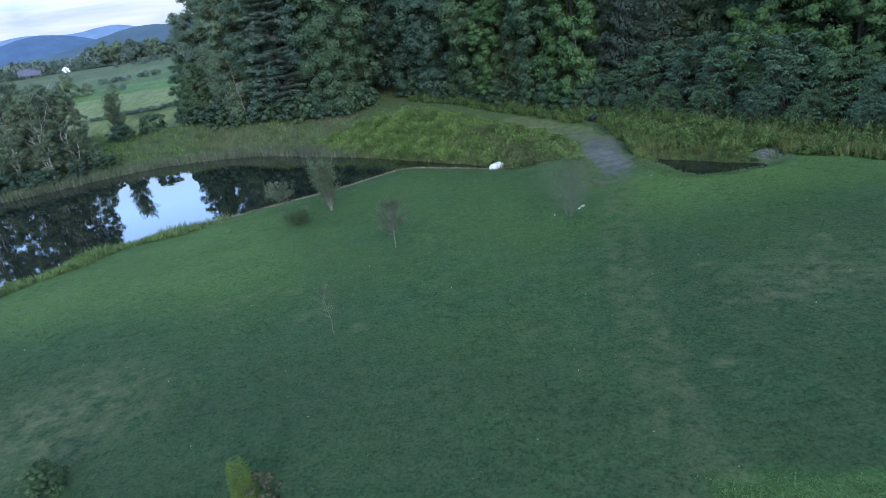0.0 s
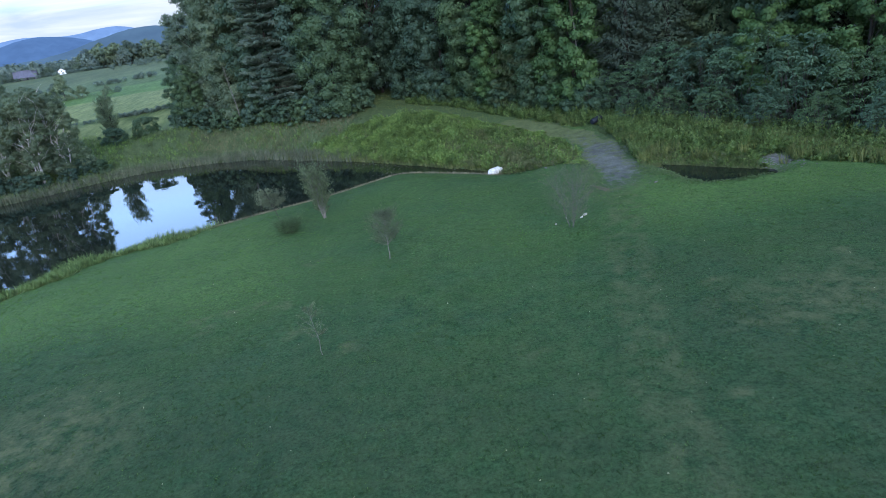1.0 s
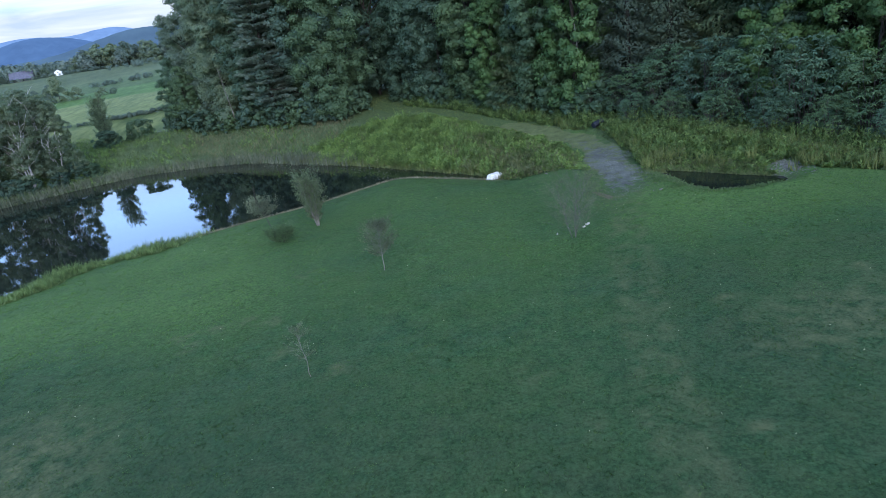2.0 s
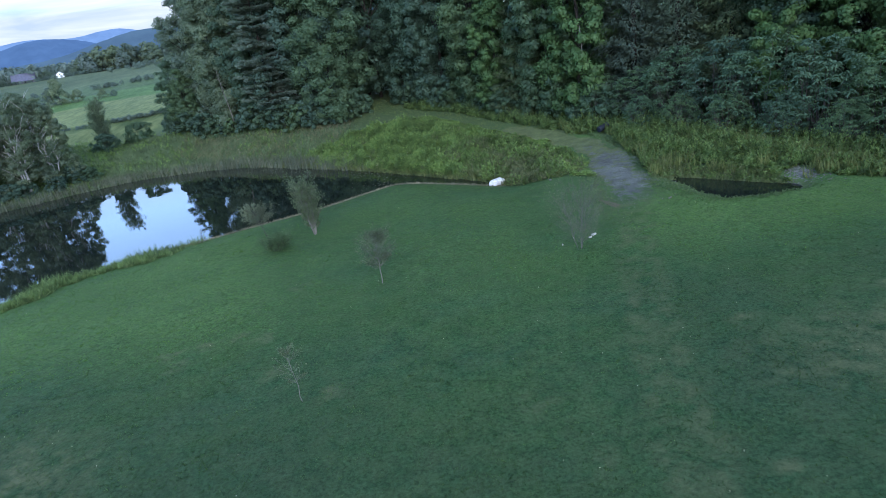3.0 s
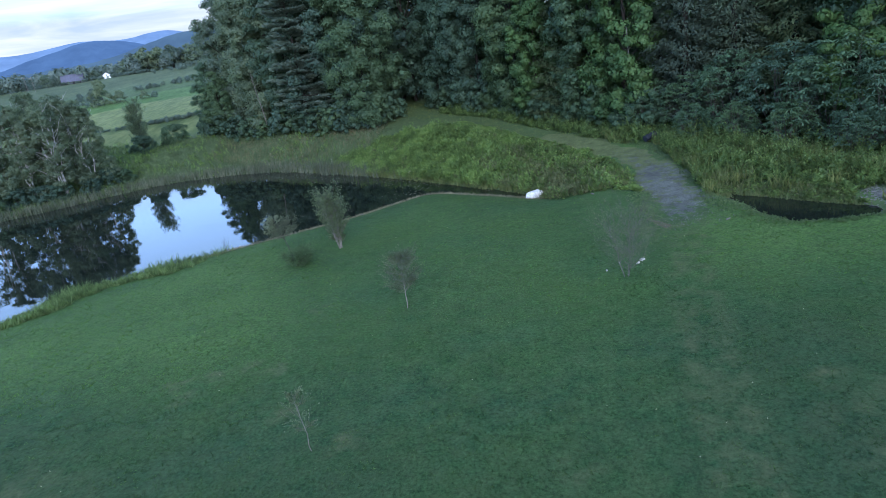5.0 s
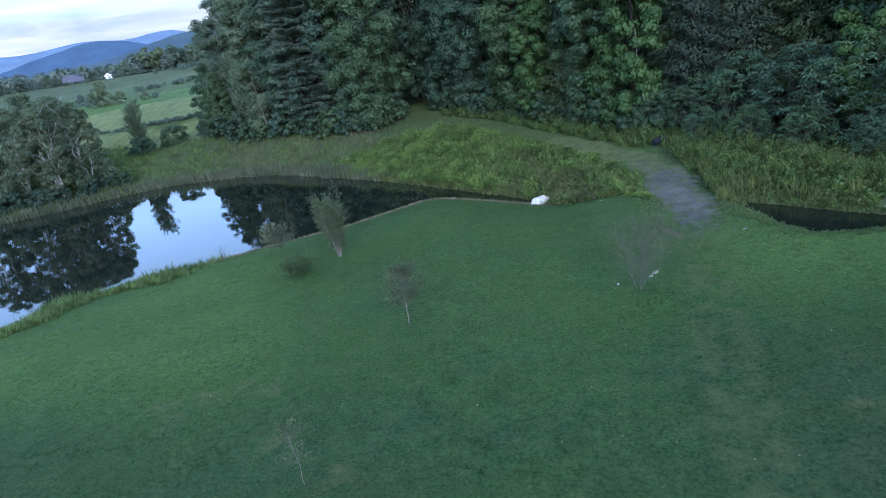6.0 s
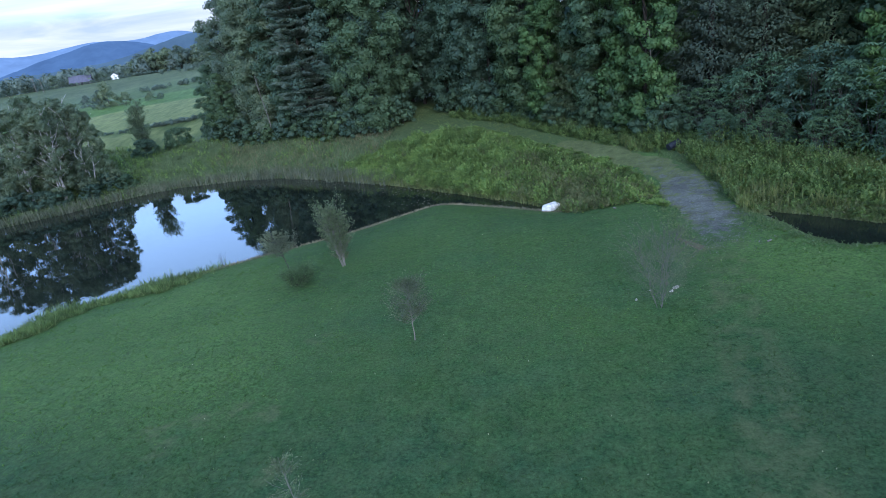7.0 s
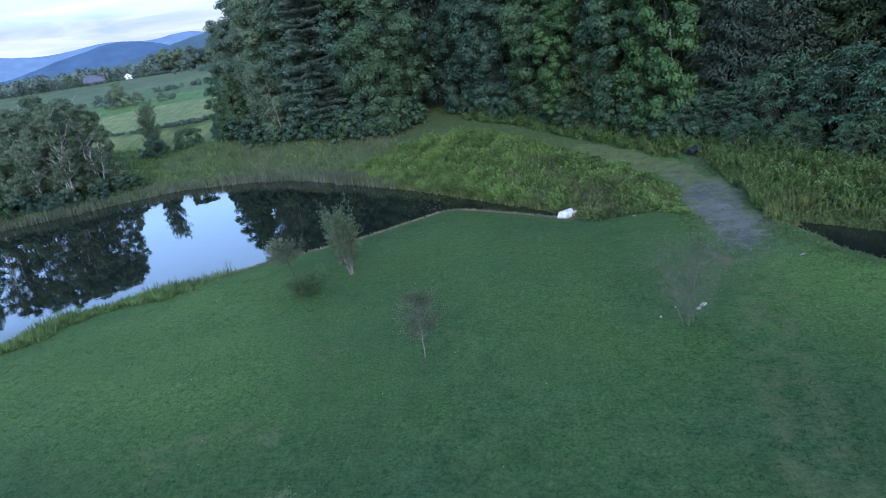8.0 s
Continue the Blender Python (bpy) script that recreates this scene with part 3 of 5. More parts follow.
def spruce(seed, tall, wide, count=5200, leaf=0.75, round_top=0.0, shape=leaf_quads):
    """A dense conifer: drooping sprays on a cone, darker gaps between the boughs."""
    rng = np.random.default_rng(seed)
    u = rng.uniform(0, 1, count) ** 1.25
    a = rng.uniform(0, 2 * np.pi, count)
    tier = 0.80 + 0.26 * np.sin(u * 85 + 2.0 * np.sin(3 * a + seed)) + 0.12 * np.sin(5 * a + seed)
    r = wide / 2 * (1 - u) ** (0.8 - round_top) * tier * np.sqrt(rng.uniform(0.45, 1, count)) + 0.1
    d = np.stack([np.cos(a), np.sin(a), np.zeros(count)], 1)
    at = d * r[:, None] + np.stack([np.zeros(count), np.zeros(count), u * tall * 0.985 + 0.3], 1)
    way = unit(d + rng.normal(size=(count, 3)) * 0.4 + np.array([0, 0, -0.45]))
    nor = unit(d * 0.4 + np.array([0, 0, 1.0]) + rng.normal(size=(count, 3)) * 0.3)
    size = leaf * (1 - 0.47 * u) * rng.uniform(0.6, 1.2, count)
    trunk = limb(rng, (0, 0, -0.4), (0, 0, tall * 0.98), tall * 0.014, 0.03, 0.01, 6)
    return trunk, shape(at, way, nor, size, size * (0.34 if shape is leaf_quads else 0.5))


def sumac_bush(seed, tall, wide, stems=34):
    """Forking stems, each tip a rosette of long drooping leaves."""
    rng = np.random.default_rng(seed)
    at, way, nor, limbs = [], [], [], []
    tips = []
    for _ in range(stems * 7):
        a, q = rng.uniform(0, 2 * np.pi), np.sqrt(rng.uniform(0.02, 1))
        top = tall * (1 - 0.55 * q ** 2.2) * rng.uniform(0.88, 1.05)
        z = top if rng.uniform() < 0.45 else rng.uniform(0.05, 0.95) * top
        tips.append(np.array([np.cos(a) * q * wide / 2, np.sin(a) * q * wide / 2, z]))
    for i, tip in enumerate(tips):
        if i % 8 == 0:
            limbs.append(limb(rng, (tip[0] * 0.25, tip[1] * 0.25, -0.3), tip, 0.05, 0.015, 0.12, 5))
        k = 13
        ang = np.arange(k) * 2.4 + rng.uniform(0, 6)
        lift = rng.uniform(-0.25, 0.75, k)
        d = unit(np.stack([np.cos(ang), np.sin(ang), lift], 1))
        long = rng.uniform(0.34, 0.62, k) * np.interp(tall, [2, 9], [0.7, 1.15])
        mid = tip + d * long[:, None] * 0.55
        at += [np.repeat(tip[None], k, 0), mid]
        way += [d * long[:, None] * 0.6, unit(d + np.array([0, 0, -0.9])) * long[:, None] * 0.55]
        up = unit(np.array([0, 0, 1.0]) + 0.4 * rng.normal(size=(k, 3)))
        nor += [up, up]
    at, way, nor = (np.concatenate(v) for v in (at, way, nor))
    long = np.linalg.norm(way, axis=1)
    return joined(limbs), leaf_quads(at, way, nor, long * 1.15, long * 0.42, 0.1)


def slender(seed, tall, wide, leaves, leaf, stems=1, low=0.25, lean=(0, 0), branches=40, upright=0.6, droop=0.0, trunk_r=0.012, twig_r=0.0028):
    """Small open trees: visible stems and twigs with loose leaves along them."""
    rng = np.random.default_rng(seed)
    limbs, at, out = [], [], []
    for s in range(stems):
        a = rng.uniform(0, 2 * np.pi)
        spread_by = wide * 0.22 * (stems > 1)
        top = np.array([lean[0] + np.cos(a) * spread_by, lean[1] + np.sin(a) * spread_by, tall * (1 if s == 0 else rng.uniform(0.75, 0.97))])
        foot = np.array([np.cos(a), np.sin(a), 0]) * 0.10 * (stems > 1) + np.array([0, 0, -0.25])
        n = 7
        f = np.linspace(0, 1, n)[:, None]
        line = foot + (top - foot) * f + rng.normal(size=(n, 3)) * 0.03 * tall * f * (1 - f) * 2
        limbs.append(tube(line, np.linspace(tall * trunk_r, 0.008, n), 6))
        for _ in range(branches // stems):
            u = rng.uniform(low, 0.97)
            start = np.array([np.interp(u, f[:, 0], line[:, k]) for k in range(3)])
            b = rng.uniform(0, 2 * np.pi)
            reach = wide / 2 * np.interp(u, [low, 0.5, 0.75, 1], [0.75, 1.0, 0.8, 0.25]) * rng.uniform(0.55, 1.1)
            end = start + np.array([np.cos(b), np.sin(b), upright * rng.uniform(0.5, 1.4) - droop]) * reach
            limbs.append(limb(rng, start, end, tall * twig_r, 0.004, 0.15, 4))
            k = max(2, leaves // branches)
            q = rng.uniform(0.25, 1.08, (k, 1))
            at.append(start + (end - start) * q + rng.normal(size=(k, 3)) * 0.09 * reach)
            out.append(np.repeat(unit(end - start)[None], k, 0))
    at, out = np.concatenate(at), np.concatenate(out)
    way = unit(out + 0.9 * sphere_dirs(rng, len(at)) + np.array([0, 0, -0.1 - droop]))
    size = leaf * rng.uniform(0.6, 1.3, len(at))
    return joined(limbs), leaf_quads(at, way, unit(sphere_dirs(rng, len(at)) + np.array([0, 0, 0.8])), size, size * 0.5)


def stand(x, y, turn=0.0, scale=1.0, squash=1.0):
    """Where a plant grows: rooted in the ground, turned and sized."""
    return pose(x, y, hz(x, y) - 0.05, 0, 0, turn) @ Matrix.Diagonal((scale, scale, scale * squash, 1))


def grove(ob, places, group):
    """The plant itself at the first place and its copies at the rest: x, y, turn, scale, squash."""
    tagged(ob, group=group)
    for p in places[1:]:
        copy_thing(ob, stand(*p))
    ob.matrix_basis = stand(*places[0])


# ---- the woods behind the pond and the lane ----
def wood():
    rng = np.random.default_rng(11)
    kinds = {
        "maple": plant_thing("maple_tree", *broadleaf(1, 34, 17, 270, 150, 0.40, 0.03, 5, 0.5), MAPLE, WOODBARK, "tall dark green maple at the edge of the woods", "tree"),
        "hazed": plant_thing("poplar_tree", *broadleaf(16, 34, 16, 260, 140, 0.38, 0.03, 5, 0.4), HAZED_LEAF, WOODBARK, "tall pale grey-green poplar at the wood's corner", "tree"),
        "oak": plant_thing("oak_tree", *broadleaf(2, 33, 15, 250, 140, 0.38, 0.03, 5, 0.3), DARKLEAF, WOODBARK, "tall blue-green broadleaf tree in the dense woods", "tree"),
        "ash": plant_thing("ash_tree", *broadleaf(3, 36, 14, 250, 140, 0.38, 0.03, 4), MAPLE, WOODBARK, "tall narrow broadleaf tree in the dense woods", "tree"),
        "bright": plant_thing("young_maple_tree", *broadleaf(4, 27, 10.5, 230, 150, 0.33, 0.05), BRIGHT, WOODBARK, "light green young maple at the wood's edge", "tree"),
        "pine": plant_thing("white_pine_tree", *layered_pine(5, 34, 10.5), PINE, WOODBARK, "white pine with level plumed boughs", "tree"),
        "spruce": plant_thing("spruce_tree", *spruce(6, 34, 12, 36000, 0.5, 0.0, leaf_tris), SPRUCE, WOODBARK, "dark brownish green spruce in the woods", "tree"),
        "deep_oak": plant_thing("forest_tree", *broadleaf(14, 35, 17, 95, 44, 0.68, 0.06), DARKLEAF, WOODBARK, "tall broadleaf tree deep in the woods", "tree"),
        "deep_spruce": plant_thing("forest_spruce", *spruce(15, 36, 13, 6000, 0.9, 0.0, leaf_tris), SPRUCE, WOODBARK, "tall dark spruce deep in the woods", "tree"),
        "shrub": plant_thing("edge_shrub", *broadleaf(7, 5.0, 5.5, 40, 70, 0.34, 0.02, 5, 0.8), DARKLEAF, WOODBARK, "dense dark shrub at the foot of the woods", "shrub"),
    }
    spots = {k: [] for k in kinds}

    def put(kind, x, y, s=1.0, q=1.0):
        spots[kind].append((x, y, float(rng.uniform(0, 360)), s, q))

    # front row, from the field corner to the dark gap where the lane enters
    # the left front trees wear the leaves with haze painted in
    put("oak", -67.5, 144.5, 0.5), put("maple", -64.5, 142.0, 0.42), put("hazed", -61.0, 148.0, 0.98), put("hazed", -54.5, 142.5, 1.0), put("hazed", -48.5, 138.0, 1.0), put("pine", -38.6, 126.0, 1.0)
    put("ash", -43.5, 134, 1.0), put("maple", -32.0, 128.5, 1.0), put("maple", -26.5, 126, 0.92)
    # from the gap along the lane to the sumacs
    put("oak", -8.5, 132, 1.0), put("ash", -3.5, 126, 1.0), put("oak", 3.5, 118.5, 0.95), put("bright", 6.5, 111, 0.85), put("spruce", 11.5, 108, 1.0)
    put("bright", 18.3, 96.5, 1.15), put("ash", 14.5, 103, 1.0), put("spruce", 25.5, 94, 1.1), put("spruce", 30.5, 90.5, 1.05), put("spruce", 36, 87, 1.1)
    put("oak", 41, 83, 0.9), put("bright", 39.0, 78.5, 0.95), put("bright", 45.5, 70, 0.9), put("spruce", 50, 72, 1.0), put("bright", 51.5, 61, 0.95), put("spruce", 56, 60, 1.0), put("oak", 60, 50, 0.9)
    # rows behind
    for k, (ax, ay, bx, by, n) in enumerate(((-58, 160, -27, 138, 7), (-26, 141, -6, 143, 4), (-2, 136, 24, 105, 6), (32, 107, 70, 70, 8), (-62, 176, -20, 154, 6), (-18, 156, 34, 116, 6), (36, 108, 70, 72, 5))):
        for i in range(n):
            f = (i + 0.5) / n
            put(("deep_oak", "deep_oak", "deep_spruce")[int(rng.integers(0, 3))], ax + (bx - ax) * f + rng.normal() * 1.5, ay + (by - ay) * f + rng.normal() * 1.5, float(rng.uniform(1.08, 1.3)))
    put("deep_oak", -16, 151, 1.3), put("deep_oak", -9, 149, 1.3), put("deep_oak", -22, 147, 1.25)
    # shrubs along the foot
    feet = curve_through([(-71, 143.5), (-63, 138.5), (-52, 131), (-40, 124.5), (-31, 120.5), (-24, 120.5), (-21.5, 126)], 5)
    feet = np.concatenate([feet, curve_through([(-11.5, 130), (-4, 121.5), (4, 112.5), (10, 104.5), (15.5, 98), (20, 91)], 5)])
    for x, y in feet:
        put("shrub", x + rng.normal() * 0.5, y + rng.normal() * 0.5 + 0.8, float(rng.uniform(0.55, 1.15)))
    for k, ob in kinds.items():
        grove(ob, spots[k], "shrubs along the wood" if k == "shrub" else "trees of the wood")


wood()


def sumacs():
    rng = np.random.default_rng(21)
    ob = plant_thing("sumac_shrub", *sumac_bush(8, 8.5, 8.5), SUMAC, BARK, "tall blue-green sumac with drooping fronds", "shrub")
    places = []
    for x, y, s in ((20.5, 92.5, 0.78), (24.5, 88.5, 0.85), (28.5, 85, 1.12), (32.5, 80, 1.22), (35.5, 75.5, 1.3), (38.5, 70.5, 1.2), (41.5, 64.5, 1.0), (44, 59.5, 0.95), (47, 54.5, 0.9),
                    (23.5, 84.5, 0.5), (27, 80, 0.55), (31, 75.5, 0.6), (34.5, 70, 0.6), (37.5, 64.5, 0.55), (40, 59, 0.5), (42, 54, 0.55), (50, 48, 0.9), (45, 48, 0.55)):
        places.append((x, y, float(rng.uniform(0, 360)), s))
    grove(ob, places, "sumacs on the bank")


sumacs()


def dead_trunks():
    """A pale slanting trunk in front of the leaves, and a broken snag among the maples."""
    rng = np.random.default_rng(23)
    for name, foot, tip, r, label in (("dead_tree", (-49.0, 130.0), (-50.4, 130.6, 17.5), 0.11, "pale slanting dead trunk before the dark wood"), ("dead_tree", (19.4, 96.0), (17.3, 90.6, 16.2), 0.11, "grey broken snag among light green maples")):
        z = hz(*foot) - 0.3
        a, b = np.array([*foot, z]), np.array(tip)
        pieces = [limb(rng, a, b, r, r * 0.45, 0.03, 8)]
        for f in (0.72, 0.8, 0.86, 0.93):
            p = a + (b - a) * f
            g = rng.uniform(0, 6.28)
            pieces.append(limb(rng, p, p + np.array([np.cos(g), np.sin(g), 0.5]) * rng.uniform(0.5, 1.1), r * 0.4, 0.02, 0.1, 4))
        v, f = joined(pieces)
        ob = new(name, mesh_from(name, v - a, f, LIGHTBARK, None, True))
        ob.matrix_basis = pose(*a)
        tagged(ob, label, "dead tree")


dead_trunks()


# ---- birches and shrubs beyond the far corner of the pond ----
def far_corner():
    rng = np.random.default_rng(31)
    birch = plant_thing("birch_tree", slender(9, 15, 9.0, 60, 0.2, 4, 0.2, (0, 0), 44, 0.9, 0.0, 0.009)[0], broadleaf(9, 16.5, 9.8, 200, 72, 0.27, 0.08, 5, 0.6, 0.76, 0.22)[1], BIRCHLEAF, BIRCHBARK, "grey-green birch with pale slanting stems by the pond", "tree")
    grove(birch, [(-84.5, 111.5, 20, 1.1), (-90, 110, 130, 1.14), (-82.0, 117, 250, 1.06), (-86, 118, 40, 1.12), (-96, 105.5, 300, 1.1), (-99, 114, 70, 1.18), (-92, 118, 190, 1.15), (-104, 103, 10, 1.15)], "birches by the pond")
    aspen = plant_thing("young_aspen_tree", *slender(10, 11.5, 5.2, 7000, 0.36, 2, 0.03, (0, 0), 150, 1.2), BIRCHLEAF, BARK, "slim grey-green young tree beside a round bush", "tree")
    grove(aspen, [(-86.6, 143.0, 0, 1.03)], "young trees by the pond")
    bush = plant_thing("round_bush", *broadleaf(12, 5.6, 8.5, 80, 90, 0.30, 0.02, 5, 1.0), DARKLEAF, BARK, "rounded dark green bush above the reeds", "bush")
    grove(bush, [(-79.5, 145, 0, 0.82), (-85, 140, 90, 0.75), (-79, 117.5, 140, 0.6), (-87, 108.8, 200, 0.55), (-93, 104, 30, 0.6), (-84, 109.3, 110, 0.6), (-90.5, 106.3, 60, 0.65), (-97, 101.5, 220, 0.7), (-80, 113, 170, 0.5), (-76.5, 118.5, 300, 0.45)], "bushes by the pond")


far_corner()


# ---- far land: field trees, hedges, farm, knoll and hills ----
def far_land():
    rng = np.random.default_rng(41)
    # leaf colours lifted and blued to paint some haze over far trees and hedges
    leaf = foliage("hazed_field_leaves", (0.072, 0.112, 0.094), (0.112, 0.162, 0.130), (0.172, 0.230, 0.190), 0.35)
    tree = plant_thing("field_tree", tube([(0, 0, -0.4), (0.1, 0, 2), (0, 0.1, 5)], [0.2, 0.14, 0.06], 6), broadleaf(13, 9, 9.5, 50, 36, 0.55, 0.02, 5, 1.0, 1.25)[1], leaf, BARK, "rounded dark tree among the green fields", "tree")
    spots = [(-146, 217, 0, 0.85, 1.2), (-150.5, 219, 90, 0.7), (-140.5, 219, 40, 0.5), (-131, 219.5, 15, 0.4, 0.8), (-127.5, 220.5, 75, 0.3, 0.8), (-163, 228, 10, 0.5)]
    # the knoll's wood behind the white house
    for i in range(34):
        f = (i + rng.uniform(0, 1)) / 34
        x, y = -236 + 92 * f, 362 + 8 * f + rng.uniform(0, 16)
        spots.append((x, y, float(rng.uniform(0, 360)), float(rng.uniform(1.1, 1.5)) * np.interp(f, [0, 0.08, 0.2, 0.45, 1], [0.45, 0.9, 1.1, 1.0, 0.8])))
    for x, y, k in ((-241, 351, 0.6), (-245, 352, 0.45), (-228, 349.5, 0.42), (-225, 351, 0.5), (-262, 352, 0.7), (-268, 349, 0.5), (-276, 354, 0.8), (-284, 346, 0.6), (-292, 350, 0.8), (-301, 342, 0.55)):
        spots.append((x, y, float(rng.uniform(0, 360)), k))
    grove(tree, spots, "trees among the fields")

    def tree_mass(name, places, label, material):
        """Many small crowns in one mass: x, y, height."""
        at, nor, size = [], [], []
        for x, y, h in places:
            k = 150
            d = unit(sphere_dirs(rng, k) + np.array([0, 0, 0.35]))
            r = rng.uniform(0.42, 0.58) * h
            at.append(np.array([x, y, hz(x, y) + h * 0.48]) + d * np.array([r, r, h * 0.52]) * rng.uniform(0.6, 1.05, (k, 1)))
            nor.append(unit(d + 0.35 * sphere_dirs(rng, k)))
            size.append(rng.uniform(0.12, 0.21, k) * h)
        at, nor, size = np.concatenate(at), np.concatenate(nor), np.concatenate(size)
        way = unit(np.cross(nor, sphere_dirs(rng, len(at))))
        me = mesh_from(name, *leaf_tris(at - way * size[:, None] * 0.5, way, nor, size, size * 0.9), material)
        tagged(new(name, me), label, "trees", kind="stuff")

    hedge = []
    for i in range(34):
        f = i / 33
        for _ in range(3 if math.sin(f * 21) > -0.2 else 0):
            hedge.append((-152 + 42 * f + rng.normal() * 0.9, 251 + 17 * f + rng.normal() * 0.6, float(rng.uniform(1.0, 2.8))))
    for i in range(170):
        f = i / 169
        hedge.append((-117 + 34 * f + rng.normal() * 0.5, 157.5 + 11 * f + rng.normal() * 0.7, float(rng.uniform(0.6, 1.3)) * (1.0 if f > 0.55 else 0.6)))
    for i in range(60):
        f = i / 59
        hedge.append((-255 + 55 * f + rng.normal(), 339 + 7 * f + rng.normal() * 1.2, float(rng.uniform(1.0, 2.4))))
    for i in range(46):
        hedge.append((float(rng.uniform(-188, -135)), float(rng.uniform(318, 346)), float(rng.uniform(1.2, 3.0))))
    tree_mass("hedgerow", hedge, "low dark hedgerows and scrub between the fields", leaf)
    wooded = []
    for i in range(560):
        az = radians(rng.uniform(-56, -22))
        d = 395 + 420 * rng.uniform() ** 1.4
        wooded.append((math.sin(az) * d, 17 + math.cos(az) * d, float(rng.uniform(6, 10)) * (0.75 + d / 1300)))
    # haze over the valley is painted into these pale blue-grey leaves
    tree_mass("far_woods", [p for p in wooded if p[1] > 0.20 * p[0] + 396], "distant hazy woods filling the valley below the hills", foliage("hazed_wood_leaves", (0.085, 0.125, 0.120), (0.125, 0.170, 0.160), (0.175, 0.225, 0.205), 0.3))


far_land()


def ridge(name, far, profile, material, rough, seed, label):
    """A line of hills: a slope of ground from its foot up to an uneven crest."""
    rng = np.random.default_rng(seed)
    az = np.linspace(profile[0][0], profile[-1][0], 260)
    el = np.interp(az, [p[0] for p in profile], [p[1] for p in profile])
    k = np.ones(9) / 9
    el = np.convolve(np.pad(el, 4, "edge"), k, "valid") + rough * np.convolve(rng.normal(size=268), k, "valid")
    rows = []
    for u in np.linspace(0, 1, 12):
        d = far * (0.82 + 0.18 * u)
        crest = 18 + np.tan(np.radians(el)) * far
        z = -20 + (crest + 20) * u ** 0.75 + rng.normal(size=260) * far * 0.0012 * (u < 1)
        rows.append(np.stack([np.sin(np.radians(az)) * d, 17 + np.cos(np.radians(az)) * d, z], 1))
    a = (np.arange(11)[:, None] * 260 + np.arange(259)[None]).ravel()
    me = mesh_from(name, np.concatenate(rows), np.stack([a, a + 1, a + 261, a + 260], 1), material, None, True)
    tagged(new(name, me), label, "hills", kind="structure")


# blue base colours and the mixed-in glow paint the haze of distance
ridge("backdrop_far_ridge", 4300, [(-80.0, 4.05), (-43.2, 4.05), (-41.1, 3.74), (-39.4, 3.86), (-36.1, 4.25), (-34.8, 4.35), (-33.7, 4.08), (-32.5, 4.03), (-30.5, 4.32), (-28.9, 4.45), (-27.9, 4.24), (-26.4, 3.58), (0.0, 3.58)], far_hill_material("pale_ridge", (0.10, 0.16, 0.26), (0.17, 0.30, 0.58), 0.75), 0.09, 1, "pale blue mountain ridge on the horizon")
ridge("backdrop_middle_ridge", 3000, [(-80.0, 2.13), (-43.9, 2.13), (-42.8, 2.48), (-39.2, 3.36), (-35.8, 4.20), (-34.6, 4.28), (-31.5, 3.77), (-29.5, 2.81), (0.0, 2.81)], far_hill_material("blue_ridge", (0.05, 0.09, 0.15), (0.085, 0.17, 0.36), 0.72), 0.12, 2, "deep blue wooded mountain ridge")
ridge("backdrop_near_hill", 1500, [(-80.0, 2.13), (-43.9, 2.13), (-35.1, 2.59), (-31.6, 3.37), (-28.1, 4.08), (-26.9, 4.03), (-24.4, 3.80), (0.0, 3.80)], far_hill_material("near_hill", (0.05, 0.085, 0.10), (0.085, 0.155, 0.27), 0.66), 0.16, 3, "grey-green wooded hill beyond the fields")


# ---- weeds, reeds and grass ----
def scatter(rng, n, x0, x1, y0, y1, chance):
    x, y = rng.uniform(x0, x1, n), rng.uniform(y0, y1, n)
    keep = rng.uniform(0, 1, n) < chance(x, y)
    return x[keep], y[keep]


def patchy(x, y, scale, shift=0.0):
    """Soft random patches over the ground, between nought and one."""
    v = np.zeros(len(x))
    for k, (a, b, c) in enumerate(((1.0, 0.3, 0.5), (-0.4, 1.1, 1.9), (0.8, -0.9, 4.1), (1.7, 0.6, 2.7), (-1.3, 1.6, 0.2))):
        v += np.sin((a * x + b * y) / scale * (1 + 0.37 * k) + c + shift) / (1 + 0.4 * k)
    return np.clip(0.5 + v / 4.2, 0, 1)


def weeds(rng, x, y, tall, leaves, long, wide):
    """Leafy stalks: leaves all the way up, drooping outwards, smaller at the top."""
    n = len(x)
    foot = np.stack([x, y, height(x, y) - 0.03], 1)
    tall = tall * rng.uniform(0.6, 1.25, n)
    u = (np.arange(leaves)[None] + rng.uniform(0, 1, (n, leaves))) / leaves
    a = rng.uniform(0, 2 * np.pi, (n, leaves))
    tilt = rng.normal(size=(n, 1, 2)) * 0.12
    at = foot[:, None] + np.stack([tilt[..., 0] * u * tall[:, None], tilt[..., 1] * u * tall[:, None], u * tall[:, None] * 0.9], -1)
    way = unit(np.stack([np.cos(a), np.sin(a), 0.55 + 0.5 * u + 0.3 * rng.normal(size=a.shape)], -1))
    size = long * (1.15 - 0.5 * u) * rng.uniform(0.7, 1.3, u.shape)
    at, way = at.reshape(-1, 3), way.reshape(-1, 3)
    return leaf_quads(at, way, unit(np.array([0, 0, 1.0]) + 0.4 * rng.normal(size=at.shape)), size.ravel(), size.ravel() * wide)


